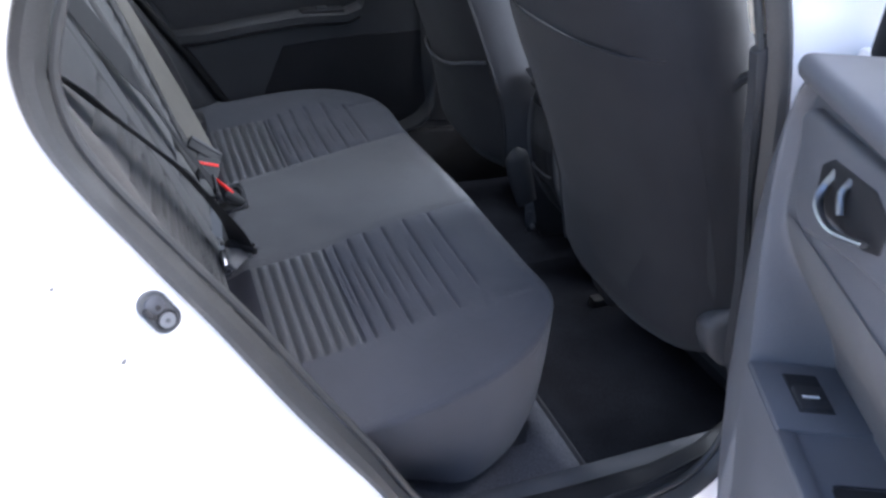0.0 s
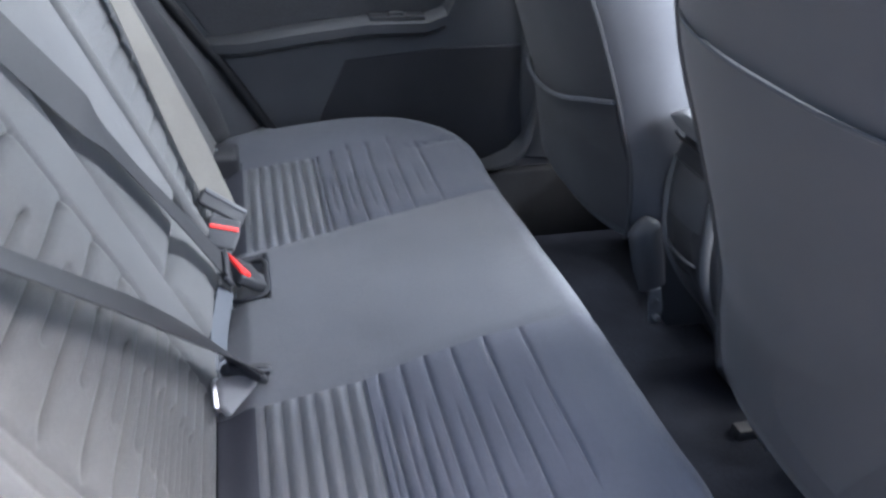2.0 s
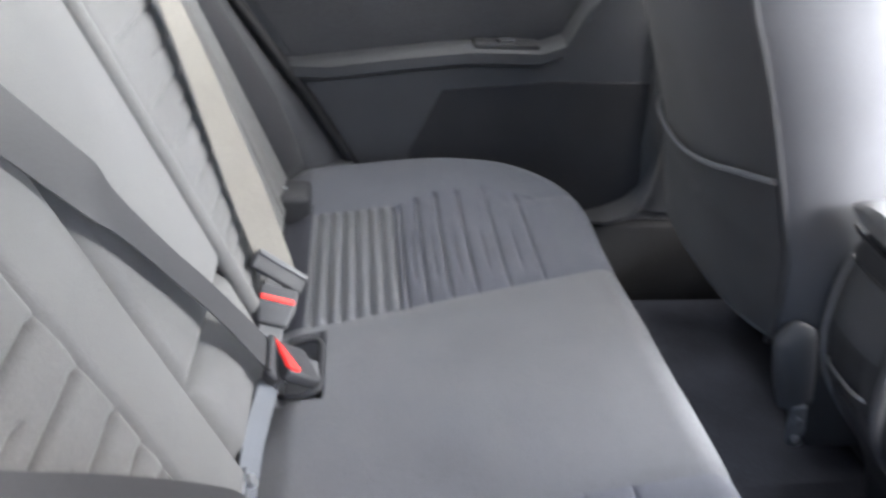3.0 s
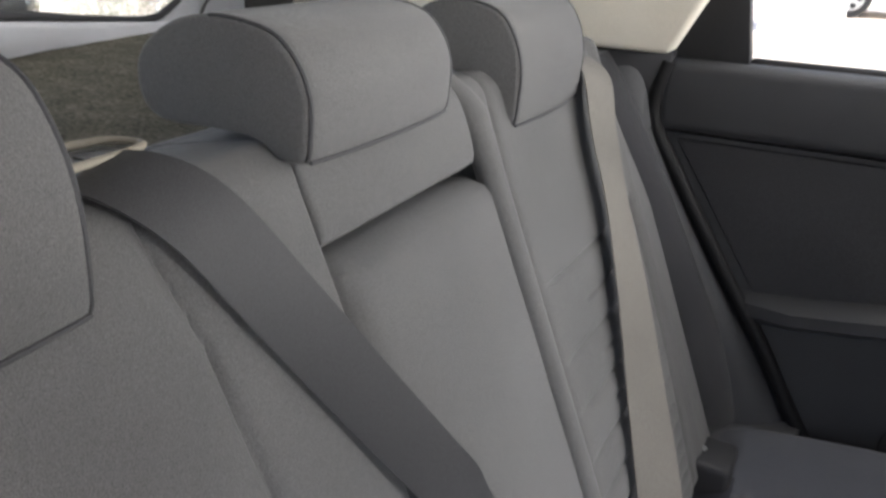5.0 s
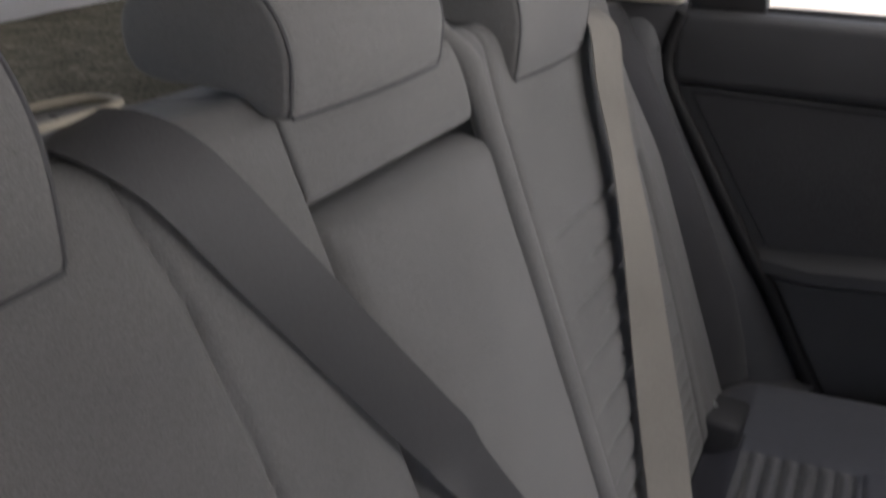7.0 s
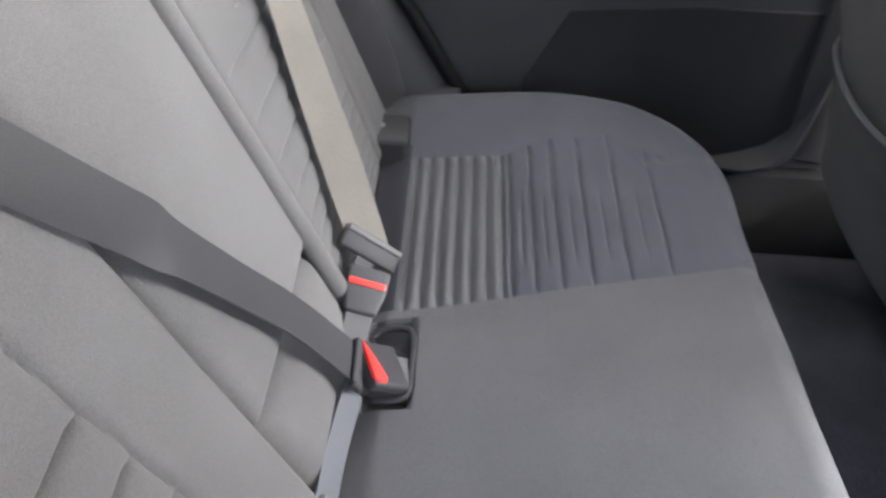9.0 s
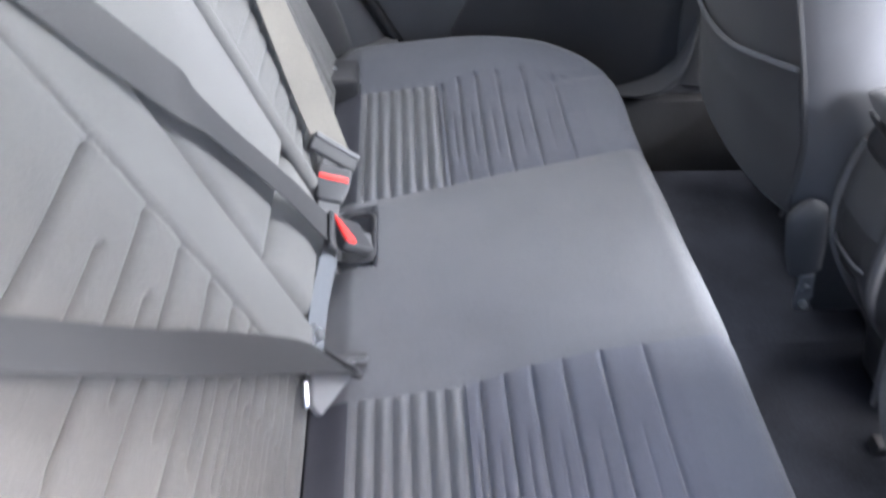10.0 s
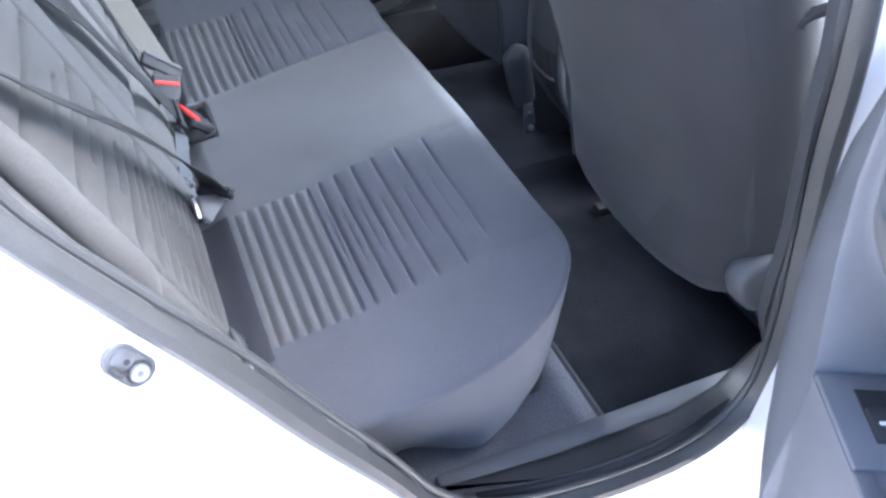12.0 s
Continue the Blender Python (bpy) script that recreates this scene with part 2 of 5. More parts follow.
def roll_off(d, r):
    """How far a padded edge of radius r falls at distance d from its rim."""
    if d >= r:
        return 0.0
    k = 1 - max(d, 0.0) / r
    return r * (1 - math.sqrt(max(0.0, 1 - k * k)))


# ---- rear bench cushion ----
BENCH_HALF = 0.624


def bench_front(y):
    k = 0.32 if y > 0 else 0.385
    a = (abs(y) - k) / (BENCH_HALF - k)
    reach = 0.326 - 0.008 * smooth(-0.15, 0.05, y) * (1 - smooth(0.32, 0.48, y)) - 0.004 * smooth(0.10, 0.26, y) * (1 - smooth(0.32, 0.48, y))
    return 0.20 + reach if a <= 0 else 0.20 + reach * max(0.0, 1 - a ** 2.2) ** (1 / 2.2)


def bench_rim(n=160):
    ys = [BENCH_HALF * math.sin(math.pi / 2 * k) for k in steps(-1, 1, n)]
    return [(0.032, -BENCH_HALF), (0.1, -BENCH_HALF)] + [(bench_front(y), y) for y in ys] + [(0.1, BENCH_HALF), (0.032, BENCH_HALF)]


RIM = bench_rim()


def rim_distance(x, y):
    best = 1.0
    for (ax, ay), (bx, by) in zip(RIM, RIM[1:]):
        dx, dy = bx - ax, by - ay
        t = min(1.0, max(0.0, ((x - ax) * dx + (y - ay) * dy) / (dx * dx + dy * dy + 1e-12)))
        best = min(best, math.hypot(x - ax - t * dx, y - ay - t * dy))
    return best


RIBS_A = [0.087 + 0.0195 * i for i in range(7)]
RIBS_B = [0.225, 0.253, 0.284, 0.320, 0.364, 0.413]
RIBS_C = [0.216, 0.239, 0.268, 0.302, 0.342, 0.388]
NEAR_SEAM = [(0.085, 0.178), (0.20, 0.174), (0.28, 0.154), (0.36, 0.142), (0.52, 0.134)]
FAR_SEAM = [(0.085, 0.170), (0.20, 0.187), (0.30, 0.205), (0.40, 0.218), (0.52, 0.236)]
NEAR_END = [(0.085, 0.463), (0.20, 0.458), (0.25, 0.448), (0.37, 0.440), (0.43, 0.380)]
FAR_END = [(0.085, 0.458), (0.20, 0.455), (0.27, 0.488), (0.36, 0.486), (0.43, 0.440)]


def seam_y(x, y):
    """How far from the middle the seam of the outer seat on y's side lies."""
    return table(x, NEAR_SEAM if y < 0 else FAR_SEAM)


def panel_end(x, y):
    return table(x, NEAR_END if y < 0 else FAR_END)


def crease(x, w):
    return math.exp(-abs(x) / w)


def bench_ribs(x, y):
    a = abs(y)
    if not 0.12 < a < 0.52 or not 0.07 < x < 0.45:
        return 0.0
    a_in, a_out = seam_y(x, y), panel_end(x, y)
    side = smooth(a_in - 0.002, a_in + 0.010, a) * (1 - smooth(a_out - 0.008, a_out + 0.003, a))
    d = 0.0045 * (smooth(0.076, 0.088, x) - smooth(0.198, 0.206, x))
    if RIBS_A[0] - 0.0097 < x < RIBS_A[-1] + 0.004:
        d -= 0.0085 * (1 - abs(math.sin(math.pi * (x - RIBS_A[0]) / 0.0195)))
    shift = 0.0 if y < 0 else -0.010
    for i, c in enumerate(RIBS_B):
        d -= 0.0095 * (1 - 0.10 * i) * crease(x - c - shift, 0.0026)
    mid = smooth(0.24, 0.27, a) * (1 - smooth(0.33, 0.38, a))
    for i, c in enumerate(RIBS_C):
        d -= 0.0060 * (1 - 0.13 * i) * mid * crease(x - c - shift, 0.0022)
    return d * side


def seam(x, y):
    """Stitched line between the centre and the outer seats."""
    return -0.0022 * math.exp(-(((abs(y) - seam_y(x, y)) / 0.004) ** 2)) * smooth(0.06, 0.09, x)


def corner_seam(x, y):
    """Stitched line from the ribs to the front corner."""
    return -0.0030 * math.exp(-(((abs(y) - 0.440) / 0.0045) ** 2)) * smooth(0.36, 0.40, x)


def bench_top(x, y):
    z = 0.571 + 0.125 * x
    z += 0.006 * math.exp(-((y / 0.13) ** 2))
    z += 0.014 * smooth(0.40, 0.58, y) - 0.004 * smooth(0.46, 0.60, -y)
    z -= 0.012 * (1 - smooth(0.034, 0.078, x))
    return z


def edge_radius(y):
    return lerp(lerp(0.042, 0.028, smooth(0.30, 0.45, y)), 0.008, smooth(0.36, 0.52, -y))


COLUMNS = [BENCH_HALF * math.sin(math.pi / 2 * k / 65) for k in range(66)]
KNOT_IN, KNOT_OUT = min(COLUMNS, key=lambda c: abs(c - 0.175)), min(COLUMNS, key=lambda c: abs(c - 0.455))


def bench_surface(u, v):
    y = BENCH_HALF * math.sin(math.pi / 2 * v)
    x = lerp(0.032, bench_front(y), u)
    # the columns of the sheet follow the seam and the ends of the ribs
    bend = [(0.0, 0.0), (KNOT_IN, seam_y(x, y)), (KNOT_OUT, lerp(panel_end(x, y), KNOT_OUT, smooth(0.40, 0.50, x))), (BENCH_HALF, BENCH_HALF)]
    y = math.copysign(table(abs(y), bend), y)
    x = lerp(0.032, bench_front(y), u)
    d = rim_distance(x, y) if (x > 0.38 or abs(y) > 0.48) else 1.0
    sink = 0.032 * smooth(0.050, 0.060, x) * (1 - smooth(0.098, 0.108, x)) * smooth(0.036, 0.048, y) * (1 - smooth(0.138, 0.150, y))
    wrinkle = -sink + 0.0012 * noise.noise(Vector((x * 14, y * 14, 2)))
    return Vector((x, y, bench_top(x, y) - roll_off(d, edge_radius(y)) + bench_ribs(x, y) + seam(x, y) + corner_seam(x, y) + wrinkle))


bench = holder("rear_seat_cushion", (0.25, 0, 0.40))
tagged(bench, "grey cloth rear bench cushion with ribbed outer seats", "car seat")
body = grid(bench_surface, steps(0, 1, 440), steps(-1, 1, 130))


def in_panel(p):
    return 0.076 < p.x < 0.44 and seam_y(p.x, p.y) < abs(p.y) < panel_end(p.x, p.y)


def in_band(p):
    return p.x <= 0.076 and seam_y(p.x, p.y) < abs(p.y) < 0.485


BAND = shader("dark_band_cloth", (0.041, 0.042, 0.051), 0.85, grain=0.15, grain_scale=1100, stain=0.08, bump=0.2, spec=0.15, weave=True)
for name, mat, keep in (("centre_section", CLOTH, lambda p: abs(p.y) <= seam_y(p.x, p.y)), ("outer_section", CLOTH_SIDE, lambda p: p.y > seam_y(p.x, p.y) and not in_panel(p) and not in_band(p)), ("outer_section", CLOTH_SIDE, lambda p: p.y < -seam_y(p.x, p.y) and not in_panel(p) and not in_band(p)),
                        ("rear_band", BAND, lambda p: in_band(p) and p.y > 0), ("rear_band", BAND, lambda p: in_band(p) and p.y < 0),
                        ("ribbed_panel", CLOTH_RIB, lambda p: in_panel(p) and p.y > 0 and p.x > 0.206), ("ribbed_panel", CLOTH_RIB, lambda p: in_panel(p) and p.y < 0 and p.x > 0.206),
                        ("ribbed_strip", CLOTH, lambda p: in_panel(p) and p.y > 0 and p.x <= 0.206), ("ribbed_strip", CLOTH, lambda p: in_panel(p) and p.y < 0 and p.x <= 0.206)):
    piece = body.copy()
    bmesh.ops.delete(piece, geom=[f for f in piece.faces if not keep(f.calc_center_median())], context="FACES")
    part(name, piece, mat, bench, {"centre_section": "paler grey cloth centre section", "outer_section": "grey cloth outer seat tinted blue for sky light", "ribbed_panel": "ribbed grey cloth seat panel tinted blue for sky light", "rear_band": "plain dark band behind the ribs", "ribbed_strip": "paler grey deeply ribbed cloth strip"}[name])
body.free()
skirt_top = [Vector((x, y, bench_top(x, y) - edge_radius(y))) for x, y in RIM]
rows = []
for k in range(6):
    t = k / 5
    rows.append([Vector((p.x - 0.012 * t * t - (0.01 if t > 0.9 else 0), p.y * (1 - 0.012 * t * t) + (0.055 * t * t * (1 - smooth(0.24, 0.36, p.x)) if p.y < -0.3 else 0), lerp(p.z, 0.405, t))) for p in skirt_top])
part("cushion_side", loft(rows, closed=False, caps=False), CLOTH_SIDE, bench)
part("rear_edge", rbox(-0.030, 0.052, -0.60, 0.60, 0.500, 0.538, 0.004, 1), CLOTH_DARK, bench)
part("underside", rbox(0.03, 0.47, -0.52, 0.52, 0.36, 0.42, 0.01), PLASTIC_DARK, bench)


# ---- rear seat backs ----
def back_x(z):
    return 0.03 - 0.40 * (z - 0.60)


BACK_RIBS = [0.941, 0.870, 0.822, 0.776, 0.738, 0.706, 0.682, 0.661, 0.641, 0.622, 0.605]
BACK_HALF_RIBS = [0.902, 0.846, 0.799, 0.757, 0.722, 0.694, 0.671, 0.651, 0.631]


def back_pad(y0, y1, z0, z1, r=0.022, lift=0.0, ribs=None, crown=0.008, depth=0.10, r0=None, r1=None, nose=0.0):
    r0, r1 = r0 or r, r1 or r

    def f(u, v):
        z = lerp(z0, z1, u)
        notch = 0.050 * smooth(0.905, 0.965 if y0 < -0.3 else 1.06, z) if ribs else 0.0
        end = nose * (1 - math.sqrt(max(0.0, 1 - (2 * u - 1) ** 2)))
        y = lerp(y0 + (notch if y0 < -0.3 else 0), y1 - end - (notch if y1 > 0.3 else 0), v)
        fall = max(roll_off(v * (y1 - y0), r0), roll_off((1 - v) * (y1 - y0), r1), roll_off(z1 - z, r), roll_off(z - z0, r))
        puff = crown * math.sin(math.pi * v) * math.sin(math.pi * min(1, u * 1.02))
        d = 0.0
        if ribs:
            s = 1 if ribs[1] > 0 else -1
            a = abs(y)
            a_in = table(z, [(0.60, 0.165), (0.92, 0.178), (1.05, 0.181), (1.12, 0.192)])
            a_out = table(z, [(0.60, 0.440), (0.94, 0.468)])
            side = smooth(a_in - 0.003, a_in + (0.045 if s > 0 else 0.018), a) * (1 - smooth(a_out - 0.035, a_out, a)) * (0.32 if s > 0 else 1.15)
            mid = smooth(0.255, 0.27, a) * (1 - smooth(0.36, 0.375, a))
            for c in BACK_RIBS:
                d -= (0.0140 * crease(z - c, 0.0034) if s > 0 else 0.0165 * crease(z - c, 0.0024) + 0.0040 * crease(z - c, 0.0090)) * side
            for c in BACK_HALF_RIBS:
                d -= (0.0100 if s > 0 else 0.0130) * crease(z - c, 0.0024) * side * mid
            low = 1 - smooth(0.94, 0.955, z)
            d -= 0.006 * (crease(a - a_in, 0.0036) + low * crease(a - a_out, 0.0042))
            puff += 0.004 * smooth(0.462, 0.488, a)
        d += 0.001 * noise.noise(Vector((y * 12, z * 12, 5)))
        return Vector((back_x(z) + lift + puff + d - fall, y, z + 0.24 * (puff + d - fall)))

    nz = max(14, int((z1 - z0) / (0.0012 if ribs else 0.008)))
    return grid(f, steps(0, 1, nz), [0.5 - 0.5 * math.cos(math.pi * k) for k in steps(0, 1, 220 if ribs else 40)], back=(-depth, 0, -0.02))


seat_r = holder("bench_seat_back", (0, -0.2, 0.58))
tagged(seat_r, "grey cloth wide rear seat back with ribbed lower panel", "car seat", "rear seat backs")
part("backrest", back_pad(-0.500, -0.0765, 0.575, 1.130, ribs=(-0.465, -0.185), r1=0.007), CLOTH_BACK, seat_r)
part("centre_top", back_pad(-0.076, 0.143, 1.0625, 1.130, r=0.013, crown=0.001, r0=0.004, r1=0.008, nose=0.016), CLOTH_BACK, seat_r)
part("armrest", back_pad(-0.074, 0.1445, 0.694, 1.0535, r=0.022, crown=0.008, r1=0.004), CLOTH_BACK, seat_r, "folded-up grey cloth centre armrest")
part("armrest_base", back_pad(-0.072, 0.143, 0.565, 0.697, r=0.030, lift=-0.004, crown=0.010, r1=0.006), CLOTH_BACK, seat_r)
backing = rbox(-0.06, 0.0, -0.50, 0.14, 0.0, 0.53, 0.008, 2)
for v in backing.verts:
    v.co += Vector((back_x(0.58 + v.co.z) - 0.055, 0, 0.58))
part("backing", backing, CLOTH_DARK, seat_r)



def side_roll(s, parent):
    """Rounded bolster down the outer edge of a seat back; it ends in a nose and goes on as a thin fold."""
    rings = []
    for z in steps(1.085, 0.665, 42):
        r = table(z, [(0.665, 0.002), (0.70, 0.006), (0.770, 0.008), (0.784, 0.012), (0.796, 0.0155), (0.812, 0.0172), (0.96, 0.0165), (1.05, 0.012), (1.085, 0.005)])
        c = Vector((back_x(z) + table(z, [(0.665, -0.002), (0.78, 0.002), (0.82, 0.012), (0.96, 0.010), (1.085, -0.008)]), s * (table(z, [(0.665, 0.502), (0.76, 0.508), (0.82, 0.509), (0.95, 0.505), (1.085, 0.480)]) + (0.020 if s < 0 else 0)), z))
        rings.append([c + r * Vector((math.cos(a), math.sin(a), 0.4 * math.cos(a))) for a in [2 * math.pi * i / 16 for i in range(16)]])
    part("side_roll", loft(rings), CLOTH_BACK, parent)


side_roll(-1, seat_r)

seat_l = holder("bench_seat_back", (0, 0.33, 0.58))
tagged(seat_l, "grey cloth narrow rear seat back with ribbed lower panel", "car seat", "rear seat backs")
part("backrest", back_pad(0.166, 0.556, 0.575, 1.130, ribs=(0.19, 0.465), r0=0.004), CLOTH_BACK, seat_l)
bead = []
for z in steps(0.585, 1.138, 44):
    w = table(z, [(0.585, 0.0110), (1.00, 0.0112), (1.05, 0.0125), (1.09, 0.0150), (1.138, 0.0170)])
    c = Vector((back_x(z) - 0.0035 - 0.035 * smooth(1.10, 1.14, z), 0.1555 + 0.4 * (w - 0.011), z))
    bead.append([c + Vector((0.0118 * math.cos(q), w * math.sin(q), 0.0047 * math.cos(q))) for q in [2 * math.pi * i / 16 for i in range(16)]])
part("edge_roll", loft(bead), CLOTH_BACK, seat_l)
part("latch_button", rbox(-0.235, -0.205, 0.425, 0.455, 1.10, 1.145, 0.005, 2), STEEL, seat_l, "grey seat release button")
for y in (-0.448, -0.158, 0.16):
    hinge = part("seat_hinge", rbox(0.030, 0.048, y - 0.005, y + 0.005, 0.54, 0.612, 0.003, 2) if y != -0.448 else slab([(0.030, -0.425, 0.600), (0.036, -0.470, 0.606), (0.044, -0.520, 0.592), (0.048, -0.520, 0.570), (0.042, -0.425, 0.572)], (0.005, 0, 0.002), 0.0015), STEEL, seat_r if y < 0.15 else seat_l, "bare metal hinge bracket")
    part("bolt", rbox(0.034, 0.046, y - 0.009, y + 0.009, 0.570, 0.582, 0.003, 2), CHROME, hinge)


# ---- rear head restraints ----
def headrest(yc, w, zb, h, label):
    ob = holder("headrest", (-0.22, yc, zb))
    tagged(ob, label, "headrest", "rear headrests")
    prof = [(0.000, -0.01), (0.004, 0.24), (0.004, 0.52), (-0.004, 0.78), (-0.021, 0.98), (-0.056, 1.06), (-0.090, 1.00), (-0.116, 0.80), (-0.127, 0.56)]
    # the outer pads are hollowed out more underneath
    prof += [(-0.124, 0.26), (-0.106, 0.125), (-0.066, 0.13), (-0.033, 0.10), (-0.015, -0.04)] if h < 0.08 else [(-0.122, 0.56), (-0.104, 0.52), (-0.066, 0.44), (-0.033, 0.25), (-0.015, -0.02)]
    pts = [Vector((x, 0, z * h)) for x, z in prof]
    c = Vector((-0.058, 0, 0.55 * h))
    loop = []
    for i in range(len(pts)):
        a, b, d, e = pts[i - 1], pts[i], pts[(i + 1) % len(pts)], pts[(i + 2) % len(pts)]
        for k in range(4):
            t = k / 4
            loop.append(0.5 * (2 * b + (d - a) * t + (2 * a - 5 * b + 4 * d - e) * t * t + (3 * b - a - 3 * d + e) * t ** 3))
    at = Vector((-0.160, yc, zb))
    rings = []
    for s in [math.sin(math.pi / 2 * k) for k in steps(-1, 1, 36)]:
        edge = (1 - abs(s)) * w / 2
        f = 1 - roll_off(edge, 0.008) / 0.085
        rings.append([at + Vector((c.x + (p.x - c.x) * f + 0.005 * (1 - s * s) * (1 if p.x > -0.03 else 0), s * w / 2, c.z + (p.z - c.z) * f)) for p in loop])
    part("cushion", loft(rings), CLOTH_BACK, ob)
    for s in (-1, 1):
        k = 1 - roll_off(0.003, 0.008) / 0.085
        q = [at + Vector((c.x + (p.x - c.x) * (k + 0.004), s * (w / 2 - 0.003), c.z + (p.z - c.z) * (k + 0.004))) for p in loop[:22]]
        part("piping", tube(q, 0.0015, 6, 0), PIPING, ob)
        part("post", tube([at + Vector((-0.07, s * 0.045, -0.09)), at + Vector((-0.07, s * 0.045, 0.03))], 0.006, 8, 1), CHROME, ob)
    part("bottom_piping", tube([at + Vector((0.0012 + 0.005 * (1 - k * k), k * (w / 2 - 0.004), -0.012 * h)) for k in steps(-1, 1, 16)], 0.0013, 6, 0), PIPING, ob)
    return ob


headrest(-0.003, 0.170, 1.120, 0.071, "low grey cloth centre headrest with dark piping")
headrest(0.302, 0.176, 1.080, 0.100, "low grey cloth headrest with dark piping beside pillar")
headrest(-0.316, 0.170, 1.093, 0.100, "low grey cloth headrest with dark piping above belt side seat")


# ---- seat belts ----
def belt(points, normals, w=0.047, t=0.0014, n=10):
    pts = spline(points, n)
    ns = [v.normalized() for v in spline(normals, n)]
    sec = [(-w / 2, -t / 2), (-w / 4, -t / 2 - 0.0004), (w / 4, -t / 2 - 0.0004), (w / 2, -t / 2), (w / 2, t / 2), (0, t / 2 + 0.0005), (-w / 2, t / 2)]
    return sweep(pts, sec, twist=ns)


def axes_at(at, d, n):
    """Axes at a point: x across, y along d, z near n."""
    d, n = Vector(d).normalized(), Vector(n)
    s = d.cross(n).normalized()
    m = Matrix(((*s, 0), (*d, 0), (*s.cross(d), 0), (0, 0, 0, 1))).transposed()
    m.translation = Vector(at)
    return m


def seat_belt(points, normals, mat, label, w=0.047, slant=0.0):
    ob = holder("seat_belt", points[-1])
    tagged(ob, label, "seat belt", "rear seat belts")
    web = belt(points, normals, w)
    m = axes_at(points[-1], Vector(points[-1]) - Vector(points[-2]), normals[-1])
    if slant:
        # the webbing runs askew through the loop of its tongue
        inv = m.inverted()
        for v in web.verts:
            q = inv @ v.co
            if q.y > -0.08 and abs(q.z) < 0.03:
                v.co = m @ (q + Vector((0, q.x * math.tan(slant) * (1 + q.y / 0.08), 0)))
        m = m @ Matrix.Rotation(slant, 4, "Z")
    part("webbing", web, mat, ob)
    wide = 0.040 if slant else 0.026
    tongue = part("tongue", rbox(-wide, wide, -0.010, 0.014, -0.005, 0.005, 0.0045, 3, m), PLASTIC_DARK, ob, "black belt tongue")
    part("plate", rbox(-0.012, 0.012, 0.012, 0.035, -0.0015, 0.0015, 0.0006, 1, m), PLASTIC_DARK if mat is WEBBING_TAN else STEEL, tongue, "flat tongue plate")
    # on the slanted tongue a paler bar stands for the highlight along its edge
    part("loop_bar", rbox(0.002 - wide, wide - 0.002, -0.014, -0.006, 0.002, 0.0075, 0.0025, 3, m), PLASTIC if slant else PLASTIC_DARK, tongue)
    return ob


LEFT_BELT = [(-0.215, 0.470, 1.112), (-0.150, 0.412, 1.104), (-0.120, 0.375, 1.045), (-0.095, 0.358, 0.985), (-0.058, 0.325, 0.900), (-0.016, 0.280, 0.795), (0.012, 0.250, 0.725), (0.046, 0.205, 0.645)]
MID_BELT = [(-0.225, -0.197, 1.126), (-0.195, -0.192, 1.136), (-0.163, -0.169, 1.116), (-0.135, -0.14, 1.06), (-0.112, -0.111, 1.005), (-0.082, -0.077, 0.94), (-0.07, -0.063, 0.914), (-0.062, -0.053, 0.892), (-0.052, -0.041, 0.868), (-0.027, -0.009, 0.802), (0.004, 0.023, 0.73), (0.05, 0.049, 0.634)]
RIGHT_BELT = [(-0.225, -0.56, 1.14), (-0.132, -0.45, 1.03), (-0.089, -0.408, 0.966), (-0.031, -0.342, 0.873), (0.007, -0.28, 0.794), (0.052, -0.195, 0.682), (0.07, -0.15, 0.612)]
seat_belt(LEFT_BELT, [(0.2, -0.2, 1), (0.8, -0.3, 0.6), (1, -0.3, 0.3), (1, -0.2, 0.35), (0.85, -0.35, 0.45), (0.62, -0.52, 0.55), (0.48, -0.66, 0.58), (0.55, -0.60, 0.57)], WEBBING_TAN, "worn tan-grey seat belt hanging before the seat back", slant=radians(-49))
seat_belt(MID_BELT, [(0, 0, 1), (0.3, -0.1, 1), (0.8, -0.3, 0.5), (0.86, -0.42, 0.28), (0.84, -0.48, 0.22), (0.84, -0.50, 0.20), (0.84, -0.46, 0.24), (0.86, -0.22, 0.36), (0.87, -0.02, 0.42), (0.88, 0.06, 0.43), (0.88, 0.02, 0.43), (0.86, -0.10, 0.42)], WEBBING, "dark grey centre seat belt crossing the armrest", 0.041)
seat_belt(RIGHT_BELT, [(0.50, 0.38, 0.78), (0.55, 0.37, 0.74), (0.66, 0.36, 0.66), (0.69, 0.35, 0.64), (0.74, 0.32, 0.58), (0.64, 0.42, 0.60), (0.46, 0.54, 0.66)], WEBBING, "dark grey seat belt stretched over ribbed seat back")


